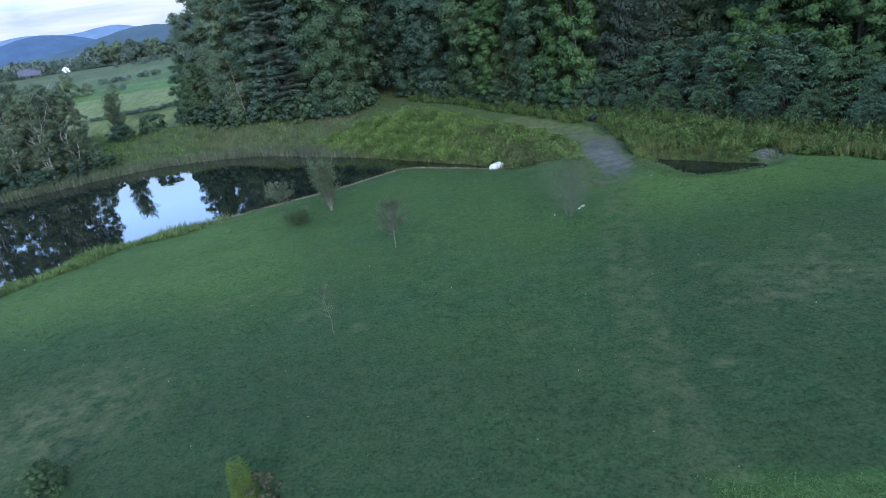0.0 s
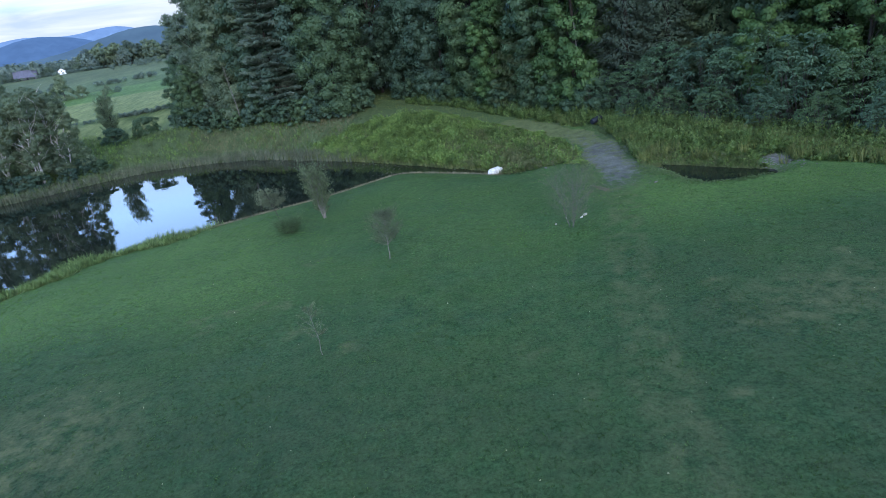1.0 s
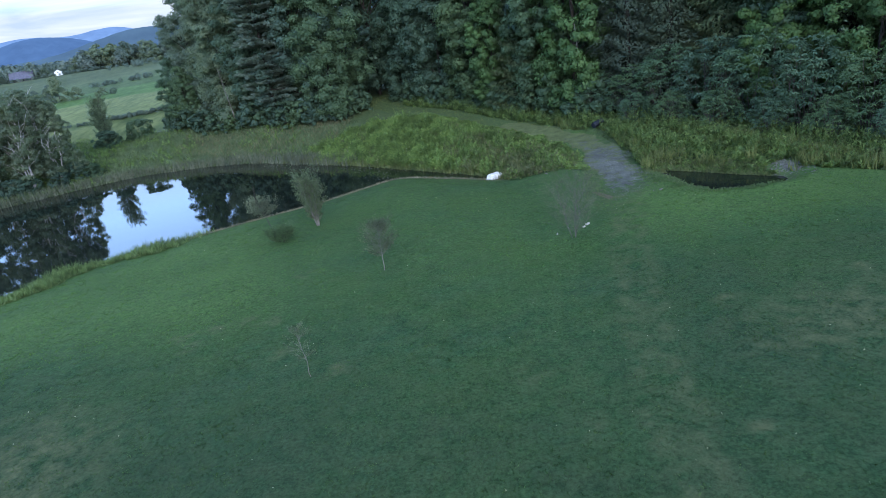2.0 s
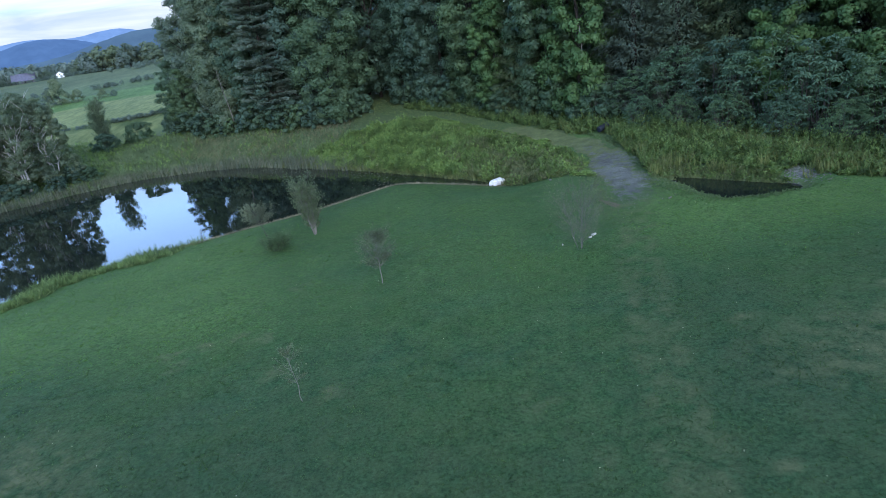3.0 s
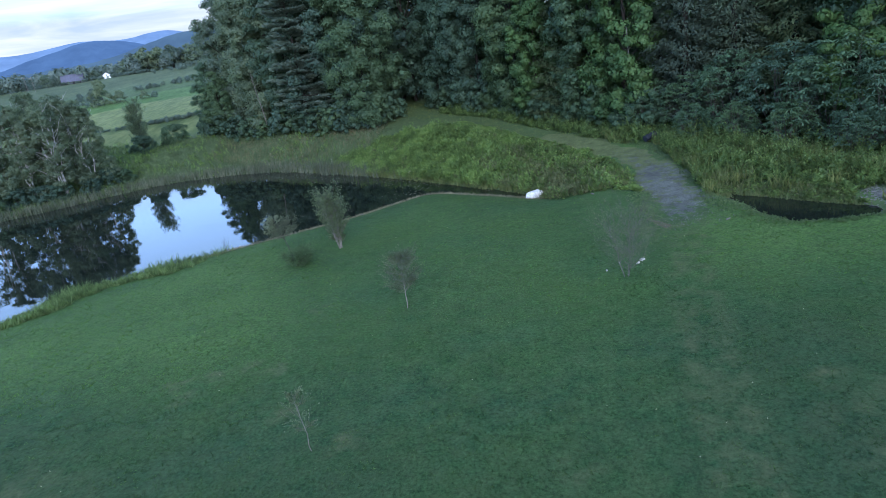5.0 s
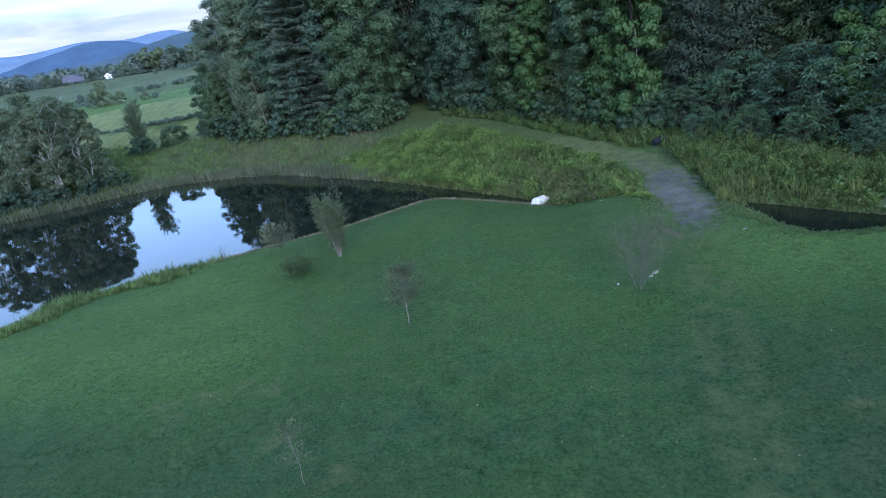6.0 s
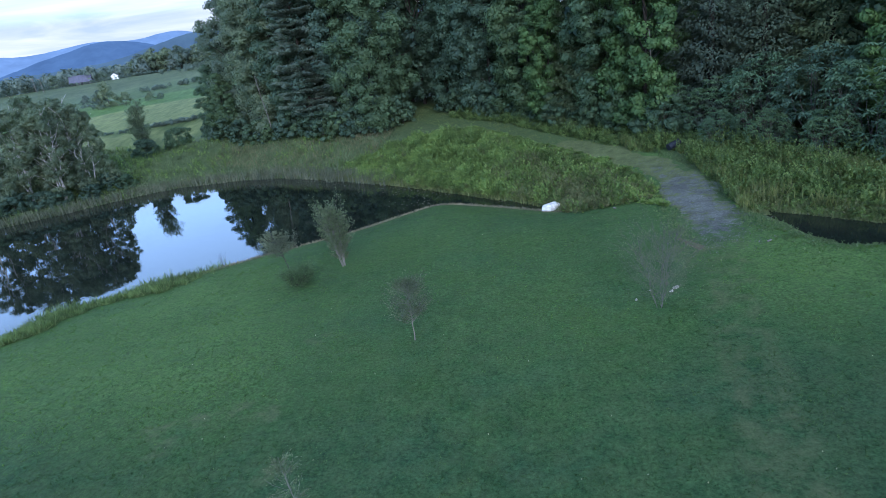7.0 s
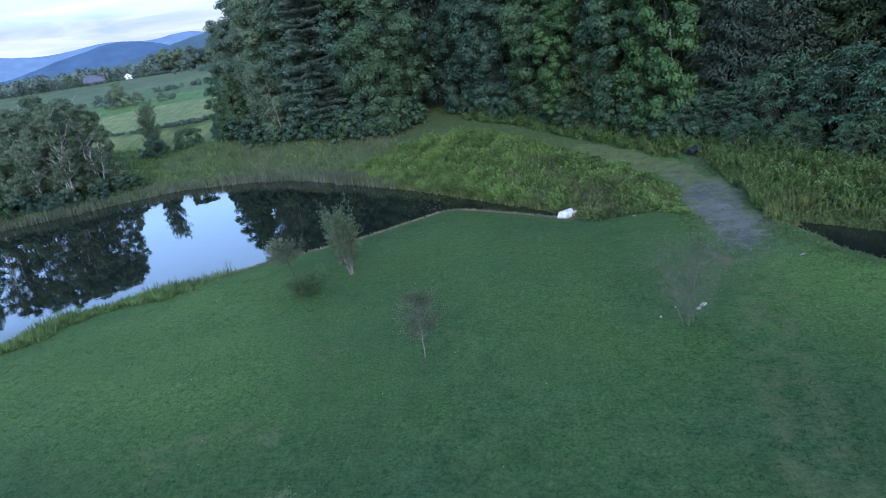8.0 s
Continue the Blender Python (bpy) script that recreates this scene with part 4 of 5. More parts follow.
def blades(rng, x, y, tall, wide, lean=0.25, z=None):
    """Upright blades, one for each place."""
    n = len(x)
    foot = np.stack([x, y, (height(x, y) if z is None else z) - 0.02], 1)
    way = unit(np.array([0, 0, 1.0]) + rng.normal(size=(n, 3)) * lean)
    face = unit(rng.normal(size=(n, 3)) * np.array([1, 1, 0.2]))
    side = unit(np.cross(way, face)) * np.broadcast_to(wide, n)[:, None] / 2
    tip = foot + way * np.broadcast_to(tall * rng.uniform(0.6, 1.25, n), n)[:, None]
    return np.stack([foot - side, foot + side, tip], 1).reshape(-1, 3), np.arange(3 * n).reshape(-1, 3)


def tufts(rng, x, y, k, tall, wide, lean, around):
    """Several blades round each place."""
    xx = np.repeat(x, k) + rng.normal(size=len(x) * k) * around
    yy = np.repeat(y, k) + rng.normal(size=len(x) * k) * around
    return blades(rng, xx, yy, np.repeat(np.broadcast_to(tall, len(x)), k), wide, lean, np.repeat(height(x, y), k))


def stuff(name, geometry, material, label, category):
    return tagged(new(name, mesh_from(name, *geometry, material)), label, category, kind="stuff")


def beyond_lawn(x, y):
    """Above nought on the weedy side of the mown lawn's far edge."""
    return y - np.interp(x, [-60, -30, -20, -13.5, -9.5, -3, 3.5, 5, 9, 13, 19, 20.5, 23, 27, 31, 36, 50], [90, 90, 87, 85.5, 85.2, 81.6, 76.5, 73, 71.3, 69, 64.5, 63.8, 61.4, 57.6, 56.6, 50, 42])


def growth():
    rng = np.random.default_rng(51)

    def wild(x, y):
        """Weedy ground between water, lane, lawn and woods."""
        d, road, pool = shore(x, y, POND), line_distance(x, y, ROAD), shore(x, y, POOL)
        edge_noise = patchy(x, y, 1.6) - 0.5
        by_drum = np.hypot((x - 17.9) / 1.3, (y - 84.2) / 2.6) < 1
        ok = (d > 0.1) & (road > np.where(y > 87, 2.0, 2.7) + edge_noise) & (pool > 0.0) & (beyond_lawn(x, y) > edge_noise * 1.2) & ~by_drum
        return np.where(ok, 1.0, 0.0)

    woods_edge = lambda x, y: np.interp(x, [-80, -66, -40, -24, -20, -11, 4, 15, 20, 27, 34, 40, 46], [146, 139, 124, 120, 130, 130, 112, 98, 90, 80, 71, 60, 50])

    # the green mound of weeds between pond and lane
    x, y = scatter(rng, 64000, -34, 20, 66, 134, lambda x, y: wild(x, y) * (y < woods_edge(x, y)) * (x > -33 + 8 * patchy(x, y, 2.0)) * (y < 116 + 0.2 * x) * (0.55 + 0.45 * patchy(x, y, 2.2)))
    left = x < ROAD[np.argmin(np.abs(ROAD[:, 1][None] - y[:, None]), 1), 0]
    x, y = x[left], y[left]
    dry = patchy(x, y, 2.6, 3.0) + 0.6 * smooth(13, 3, np.hypot(x - 5, (y - 87) * 0.8)) + 0.8 * smooth(9.5, 3, np.hypot(x - 9.5, y - 76)) > rng.uniform(0.5, 1.75, len(x))
    stuff("meadow_weeds", weeds(rng, x[~dry], y[~dry], (0.45 + 1.7 * patchy(x[~dry], y[~dry], 0.8, 5.0) ** 1.6) * (0.25 + 0.75 * smooth(2.2, 6.5, line_distance(x[~dry], y[~dry], ROAD))), 10, 0.44, 0.46), WEED, "tall green goldenrod and weeds on the pond bank", "weeds")
    stuff("dry_weeds", weeds(rng, x[dry], y[dry], 0.95 * (0.35 + 0.65 * smooth(2.2, 6.0, line_distance(x[dry], y[dry], ROAD))), 11, 0.34, 0.30), FLOWER, "dry brownish seed heads among the weeds", "weeds")

    # weeds between the lane, the pool and the woods
    x, y = scatter(rng, 74000, -12, 52, 44, 128, lambda x, y: wild(x, y) * (y < woods_edge(x, y) + 2.5) * (0.5 + 0.5 * patchy(x, y, 1.8)))
    right = (x > ROAD[np.argmin(np.abs(ROAD[:, 1][None] - y[:, None]), 1), 0]) & (np.hypot((x - 30.0) / 2.0, (y - 57.9) / 2.8) > 0.15 + 0.9 * patchy(x, y, 0.35))
    x, y = x[right], y[right]
    tall = (0.45 + 1.6 * patchy(x, y, 0.8, 2.0) ** 1.5) * (0.5 + 0.75 * smooth(0.3, 5, beyond_lawn(x, y)) * smooth(1.0, 5.5, shore(x, y, POOL))) * (0.45 + 0.55 * smooth(0.5, 4.0, shore(x, y, POOL)))
    stuff("bank_weeds", weeds(rng, x, y, tall, 10, 0.38, 0.46), BANKWEED, "dense yellow-green weeds on the bank under the sumacs", "weeds")
    x, y = scatter(rng, 5200, 16, 48, 44, 90, lambda x, y: wild(x, y) * (y < woods_edge(x, y)) * (patchy(x, y, 2.1, 1.0) > 0.55))
    right = x > ROAD[np.argmin(np.abs(ROAD[:, 1][None] - y[:, None]), 1), 0]
    stuff("seed_heads", weeds(rng, x[right], y[right], 1.3, 9, 0.24, 0.35), FLOWER, "scattered ochre seed heads above the bank weeds", "weeds")

    x, y = scatter(rng, 60000, 14, 50, 44, 96, lambda x, y: wild(x, y) * (y < woods_edge(x, y) + 1.5) * smooth(0.35, 0.7, patchy(x, y, 1.6, 7.0)))
    right = (x > ROAD[np.argmin(np.abs(ROAD[:, 1][None] - y[:, None]), 1), 0]) & (shore(x, y, POOL) > 0.8)
    stuff("bank_tall_grass", blades(rng, x[right], y[right], 1.15, 0.11, 0.28), foliage("bank_tall_grass", (0.078, 0.108, 0.040), (0.132, 0.165, 0.064), (0.215, 0.235, 0.105), 0.45, 0.0, 0.6, 0.7, 0.65, 1.4), "tall olive grass standing among the bank weeds", "grass")

    # grass overhanging the far waterline
    x, y = scatter(rng, 60000, -34, 8, 70, 112, lambda x, y: (shore(x, y, POND) > -0.5) * (shore(x, y, POND) < 1.3) * (beyond_lawn(x, y) > 0))
    stuff("bank_grass", blades(rng, x, y, 0.75, 0.12, 0.35), foliage("bank_grass", (0.060, 0.090, 0.040), (0.110, 0.145, 0.066), (0.190, 0.205, 0.110), 0.4), "long grass hanging over the far waterline", "grass")
    x, y = scatter(rng, 60000, 18, 36, 52, 70, lambda x, y: (shore(x, y, POOL) > -0.2) * (shore(x, y, POOL) < 1.8) * (beyond_lawn(x, y) > -0.8) * (np.hypot((x - 30.0) / 2.0, (y - 57.9) / 2.8) > 0.9) * (0.3 + 0.7 * patchy(x, y, 0.7)))
    stuff("pool_grass", blades(rng, x, y, 0.42, 0.10, 0.5), foliage("pool_grass", (0.080, 0.120, 0.066), (0.125, 0.168, 0.096), (0.190, 0.222, 0.140), 0.45), "pale long grass round the small pool", "grass")
    x, y = scatter(rng, 16000, 7.2, 20, 11.5, 17.6, lambda x, y: smooth(7.5, 8.5, x + 0.5 * patchy(x, y, 0.5)) * smooth(17.5, 16.5, y + 0.16 * (x - 8) + 0.5 * patchy(x, y, 0.6, 2.0)))
    stuff("groundcover_bed", weeds(rng, x, y, 0.05, 2, 0.09, 0.6), foliage("groundcover", (0.095, 0.190, 0.080), (0.110, 0.212, 0.092), (0.125, 0.232, 0.104), 0.5, 0.0, 0.6, 1.5, 0.85, 1.1), "low bright green groundcover bed in the lawn", "plants")
    # short grass on the lane where no gravel lies
    x, y = scatter(rng, 60000, -24, 20, 80, 140, lambda x, y: (line_distance(x, y, ROAD) < 2.9) * smooth(82, 95, y) * (0.3 + 0.7 * patchy(x, y, 1.0)))
    stuff("lane_grass", blades(rng, x, y, 0.16, 0.09, 0.9), foliage("lane_grass", (0.070, 0.105, 0.044), (0.120, 0.155, 0.072), (0.185, 0.210, 0.110), 0.4), "short trodden grass on the lane", "grass")

    # dry meadow grass between the reeds and the woods
    x, y = scatter(rng, 60000, -100, -18, 92, 148, lambda x, y: wild(x, y) * (y < woods_edge(x, y) + 1) * (y > 0) * (0.35 + 0.65 * patchy(x, y, 3.0)) * (x < -24 + 6 * patchy(x, y, 1.5)))
    stuff("meadow_grass", blades(rng, x, y, 0.6, 0.14, 0.4), foliage("meadow_grass", (0.050, 0.090, 0.045), (0.090, 0.138, 0.070), (0.150, 0.185, 0.105), 0.35, 0.12, 0.6, 0.3, 0.6, 1.35), "uncut yellowish meadow grass before the woods", "grass")
    x, y = scatter(rng, 5500, -104, -24, 90, 150, lambda x, y: wild(x, y) * (y < woods_edge(x, y) + 3) * smooth(0.42, 0.66, patchy(x, y, 3.4, 2.0) + 0.25 * smooth(-60, -80, x)))
    stuff("rough_weeds", weeds(rng, x, y, 0.5 + 1.0 * patchy(x, y, 1.2, 5.0), 12, 0.40, 0.30), WEED, "clumps of green weeds in the rough meadow", "weeds")

    x, y = scatter(rng, 26000, -64, -22, 108, 142, lambda x, y: wild(x, y) * smooth(11, 8, woods_edge(x, y) - y) * (y < woods_edge(x, y)) * (0.3 + 0.7 * patchy(x, y, 2.0, 3.0)))
    stuff("dry_meadow_grass", blades(rng, x, y, 0.55, 0.10, 0.45), foliage("dry_meadow_grass", (0.085, 0.090, 0.058), (0.135, 0.135, 0.090), (0.195, 0.185, 0.130), 0.35), "brownish ripe grass along the foot of the woods", "grass")
    # white flower heads by the reeds
    x, y = scatter(rng, 1500, -90, -8, 84, 124, lambda x, y: wild(x, y) * smooth(6, 3, shore(x, y, POND)) * (patchy(x, y, 1.3, 4.0) > 0.56))
    stuff("white_flowers", weeds(rng, x, y, 1.25, 5, 0.16, 0.8), foliage("white_flower_heads", (0.25, 0.27, 0.22), (0.38, 0.40, 0.34), (0.5, 0.52, 0.46), 0.3), "small white flower heads among the bank weeds", "flowers")
    # coarse low weeds between the lane's end and the pool
    x, y = scatter(rng, 2600, 16.5, 27, 52, 66, lambda x, y: (line_distance(x, y, ROAD) > 1.7) * (shore(x, y, POOL) > 0.1) * smooth(3.6, 1.6, shore(x, y, POOL)) * (beyond_lawn(x, y) < 0.5) * (0.25 + 0.75 * patchy(x, y, 0.8)))
    ex, ey = scatter(rng, 26000, 4, 24, 55, 102, lambda x, y: smooth(1.9, 2.9, line_distance(x, y, ROAD) + 1.1 * patchy(x, y, 0.5, 2.0) - 0.5) * smooth(4.2, 3.0, line_distance(x, y, ROAD)) * smooth(57, 62, y) * 0.55)
    x, y = np.concatenate([x, ex]), np.concatenate([y, ey])
    stuff("coarse_weeds", weeds(rng, x, y, 0.20, 7, 0.15, 0.4), foliage("coarse_weed_leaves", (0.070, 0.125, 0.056), (0.120, 0.185, 0.090), (0.210, 0.270, 0.160), 0.5), "coarse pale weeds along the lane and the pool", "weeds")

    # reeds in the shallows along the far shore
    x, y = scatter(rng, 90000, -104, -14, 84, 124, lambda x, y: (np.abs(shore(x, y, POND) - 0.2) < 1.5 * (0.55 + 0.7 * patchy(x, y, 2.0))) * smooth(-14, -30, x) * (0.5 + 0.5 * patchy(x, y, 1.1)) * (y > 60))
    z_low = np.maximum(height(x, y), POND_LEVEL - 0.2)
    v, f = blades(rng, x, y, 1.7, 0.11, 0.10)
    v = v.reshape(-1, 3, 3)
    v[:, :, 2] += (z_low - height(x, y))[:, None]
    stuff("reeds", (v.reshape(-1, 3), f), REED, "grey-green reeds standing along the far shore", "reeds")

    # the near shore: rank green grass to the one end, a pale dry fringe to the other
    x, y = scatter(rng, 120000, -60, -24, 40, 74, lambda x, y: (shore(x, y, POND) > -0.3) * (shore(x, y, POND) < 1.3 + 2.6 * patchy(x, y, 1.4)) * smooth(-30, -36, x))
    stuff("shore_grass", blades(rng, x, y, 0.5 + 0.85 * patchy(x, y, 1.3, 2.0) ** 1.5, 0.10, 0.4), SHORE_GRASS, "rank uncut grass along the near shore", "grass")
    x, y = scatter(rng, 60000, -36, 6, 62, 86, lambda x, y: (shore(x, y, POND) > -0.05) * (shore(x, y, POND) < 0.75) * (beyond_lawn(x, y) < 8) * ((x < -13) | (y < 84.0)))
    near = (y < 76.5 + 0.0 * x) | (y < 83.8 - 0.55 * np.abs(x + 9.6))
    stuff("dry_shore_grass", blades(rng, x[near], y[near], 0.30, 0.09, 0.55), foliage("dry_fringe", (0.14, 0.14, 0.085), (0.23, 0.22, 0.14), (0.33, 0.31, 0.21), 0.3), "pale dry grass fringe above the water", "grass")

    # the mown lawn itself
    def lawn(x, y):
        d = shore(x, y, POND)
        return (d > 0.4) & (shore(x, y, POOL) > 0.4) & (beyond_lawn(x, y) < 0.3) & (line_distance(x, y, ROAD) > 1.9) & ~((x > 8.0) & (y + 0.16 * (x - 8) < 17.1))

    x, y = scatter(rng, 170000, -50, 44, 12, 84, lambda x, y: lawn(x, y) * np.interp(y, [12, 40, 84], [1.0, 0.8, 0.25]) * (0.35 + 0.65 * patchy(x, y, 1.2)))
    # lush tufts to the left; the far band repeats the painted paler tone
    lush = np.maximum(smooth(-9, -24, x + 0.25 * (y - 48)) * smooth(34, 46, y - 0.30 * (x + 26)), smooth(38, 52, y) * (0.38 + 0.62 * smooth(9, 17, x))) * (0.35 + 0.9 * patchy(x, y, 3.2, 2.0)) > rng.uniform(0.1, 1.0, len(x))
    stuff("lush_lawn_grass", tufts(rng, x[lush], y[lush], 3, 0.10 + 0.06 * patchy(x[lush], y[lush], 1.4, 1.0), 0.05, 0.8, 0.06), LUSH_BLADES, "lush yellow-green lawn grass towards the pond", "grass")
    x, y = x[~lush], y[~lush]
    stuff("lawn_grass", tufts(rng, x, y, 3, 0.07 + 0.07 * patchy(x, y, 2.4, 4.0), 0.045, 0.9, 0.06), LAWN_BLADES, "short mown green lawn grass", "grass")
    x, y = scatter(rng, 30000, -50, 40, 12, 80, lambda x, y: lawn(x, y) * smooth(0.42, 0.72, patchy(x, y, 0.9, 6.0)))
    stuff("lawn_clover", tufts(rng, x, y, 4, 0.10, 0.07, 0.9, 0.09), foliage("clover", (0.036, 0.085, 0.036), (0.055, 0.115, 0.050), (0.090, 0.155, 0.080), 0.4), "paler clover and plantain patches in the lawn", "grass")

    x, y = scatter(rng, 150, -40, 26, 14, 70, lambda x, y: lawn(x, y) * 1.0)
    stuff("lawn_flowers", weeds(rng, x, y, 0.10, 4, 0.05, 0.9), foliage("pale_lawn_flowers", (0.26, 0.28, 0.16), (0.40, 0.42, 0.28), (0.55, 0.55, 0.45), 0.2), "tiny pale flower heads scattered over the lawn", "flowers")

    # floating leaves in the dark end of the pond
    x, y = scatter(rng, 9000, -45, 2, 78, 116, lambda x, y: (shore(x, y, POND) < -0.4) * smooth(-8, -1.0, shore(x, y, POND)) * (patchy(x, y, 2.3, 1.5) > 0.52) * 0.4)
    n = len(x)
    pads = leaf_quads(np.stack([x, y, np.full(n, POND_LEVEL + 0.012)], 1), unit(rng.normal(size=(n, 3)) * np.array([1, 1, 0.0])), np.tile([0, 0, 1.0], (n, 1)), 0.28 * rng.uniform(0.5, 1.4, n), 0.16, 0.02)
    stuff("floating_leaves", pads, foliage("floating_leaves", (0.06, 0.07, 0.04), (0.12, 0.13, 0.08), (0.24, 0.24, 0.17), 0.0), "small leaves floating on the dark pond", "leaves")


growth()


# ---- trees and shrubs on the lawn ----
def lawn_trees():
    t = plant_thing("willow_shrub", *slender(61, 4.9, 2.9, 12000, 0.14, 9, 0.18, (-0.45, 0.1), 200, 1.7, 0.0, 0.008), WILLOWLEAF, LIGHTBARK, "upright many-stemmed grey-green willow on the shore lawn", "tree")
    t.matrix_basis = stand(-16.7, 63.4, 0, 1.12)
    t = plant_thing("leaning_tree", *slender(62, 4.6, 3.9, 3000, 0.16, 1, 0.5, (-1.7, 0.3), 64, 0.6, 0.0, 0.012), GREYLEAF, BARK, "small leaning tree with a loose grey-green crown", "tree")
    t.matrix_basis = stand(-20.3, 61.0)
    t = plant_thing("low_shrub", *slender(63, 1.3, 3.3, 6500, 0.13, 14, 0.06, (0, 0), 210, 0.75, 0.0, 0.008), GARDEN, BARK, "low dark shrub at the foot of a leaning tree", "shrub")
    t.matrix_basis = stand(-19.7, 59.7)
    t = plant_thing("crab_apple_tree", *slender(64, 4.1, 3.5, 4800, 0.12, 1, 0.36, (0.2, 0), 115, 0.95, 0.0, 0.011, 0.002), CRAB, LIGHTBARK, "small grey-green crab apple on the lawn", "tree")
    t.matrix_basis = stand(-7.55, 47.9)
    t = plant_thing("bare_twiggy_tree", *slender(65, 5.2, 5.6, 6500, 0.075, 7, 0.12, (0, 0), 210, 1.1, 0.0, 0.0026, 0.0011), GREYLEAF, bark("twig_bark", (0.060, 0.063, 0.056), (0.150, 0.150, 0.135)), "wispy nearly bare tree with fine grey twigs", "tree")
    t.matrix_basis = stand(8.35, 49.1)
    t = plant_thing("sapling_tree", *slender(66, 3.5, 2.0, 1100, 0.09, 1, 0.35, (-0.25, 0), 40, 0.9, 0.0, 0.006, 0.0016), WILLOWLEAF, bark("pale_sapling_bark", (0.10, 0.10, 0.085), (0.20, 0.195, 0.17)), "thin young sapling with few leaves", "tree")
    t.matrix_basis = stand(-10.05, 32.8)
    t = plant_thing("conical_cedar", *spruce(67, 2.5, 0.95, 7000, 0.12, 0.5), CEDAR, BARK, "bright yellow-green conical cedar with a browned side", "shrub")
    withered = broadleaf(70, 1.9, 1.5, 46, 60, 0.07, 0.05, 5, 0.6)[1]
    part("browned_side", mesh_from("browned_side", withered[0] + np.array([0.75, 0.1, 0]), withered[1], foliage("browned_sprays", (0.040, 0.052, 0.028), (0.068, 0.076, 0.044), (0.110, 0.108, 0.068), 0.2, 0.0, 0.7, 3.0)), t, "withered brown sprays")
    t.matrix_basis = stand(-10.6, 17.9)
    t = plant_thing("garden_shrub", *broadleaf(68, 2.0, 2.6, 70, 130, 0.075, 0.04, 5, 0.6, 0.85), GARDEN, BARK, "loose grey-green garden shrub on the lawn", "shrub")
    t.matrix_basis = stand(-21.3, 20.3, 0, 0.85)
    t = plant_thing("dead_bush", *slender(69, 1.5, 1.2, 30, 0.05, 4, 0.2, (0, 0), 26, 1.4, 0.0, 0.006), CRAB, BARK, "small leafless bush at the water's edge", "bush")
    t.matrix_basis = stand(-31.0, 67.9)


lawn_trees()


# ---- stones, drum and bare earth ----
def boulder(name, size, seed, material, label, x, y, turn=0.0, sink=0.2):
    """A broken, flat-faced stone."""
    bm = bmesh.new()
    bmesh.ops.create_icosphere(bm, subdivisions=4, radius=1.0)
    rng = np.random.default_rng(seed)
    for _ in range(10):
        n = Vector(sphere_dirs(rng, 1)[0])
        cut = float(rng.uniform(0.42, 0.8))
        for v in bm.verts:
            over = v.co.dot(n) - cut
            if over > 0:
                v.co -= n * over * 0.92
    for v in bm.verts:
        v.co += v.co.normalized() * 0.05 * noise.noise(v.co * 2.5 + Vector((seed, 0, 0)))
        v.co = Vector(((v.co.x + 0.25 * v.co.z) * size[0] / 2, v.co.y * size[1] / 2, (v.co.z + 0.22 * v.co.x) * size[2] / 2))
    me = bpy.data.meshes.new(name)
    bm.to_mesh(me)
    bm.free()
    me.materials.append(material)
    ob = new(name, me)
    ob.matrix_basis = pose(x, y, hz(x, y) + size[2] * (0.5 - sink), 0, 0, turn)
    return tagged(ob, label, "rock")


boulder("white_boulder", (2.5, 1.5, 1.5), 3, WHITE_STONE, "large white boulder at the end of the pond", 3.4, 76.1, 12, 0.22)
for i, (x, y, w) in enumerate(((9.9, 51.3, 0.36), (9.55, 51.0, 0.26), (7.2, 50.6, 0.2), (8.3, 51.6, 0.16))):
    tagged(boulder("white_stone", (w * 1.2, w, w * 0.75), 10 + i, PALE_STONE, "small white stone under the bare tree", x, y, 40 * i), group="white stones under the tree")
for i, (x, y, w) in enumerate(((17.9, 56.7, 0.32), (17.3, 56.9, 0.18), (18.6, 57.4, 0.16), (9.2, 70.6, 0.35), (-17.6, 76.6, 0.35), (-21.5, 74.6, 0.3), (-24.9, 72.8, 0.28))):
    tagged(boulder("grey_stone", (w * 1.2, w, w * 0.6), 20 + i, GREY_STONE, "grey-white field stone lying in the grass", x, y, 57 * i), group="stones along the lawn's edge")


def stony_bank():
    """The heap of grey stones at the end of the pool."""
    rng = np.random.default_rng(71)
    bm = bmesh.new()
    bmesh.ops.create_icosphere(bm, subdivisions=1, radius=1.0)
    base = np.array([v.co for v in bm.verts])
    tri = np.array([[v.index for v in f.verts] for f in bm.faces])
    bm.free()
    out = []
    for k in range(1500):
        a, q = rng.uniform(0, 6.28), abs(rng.normal()) * 0.62
        if k < 950:
            x, y = 30.0 + 1.9 * q * np.cos(a), 57.9 + 2.7 * q * np.sin(a)
        else:
            x, y = 25.8 + 4.2 * q * np.cos(a), 62.2 + 1.2 * q * np.sin(a) - 0.1 * (q * np.cos(a))
        w = rng.uniform(0.03, 0.10)
        v = base * w * rng.uniform(0.6, 1.2, 3) * np.array([1, 1, 0.6]) * rng.uniform(0.85, 1.15, (len(base), 1))
        out.append((v + np.array([x, y, hz(x, y) - w * 0.1]), tri))
    tagged(new("stone_heap", mesh_from("stone_heap", *joined(out), HEAP_STONE)), "grey loose stones at the end of the pool", "stones", kind="stuff")


stony_bank()


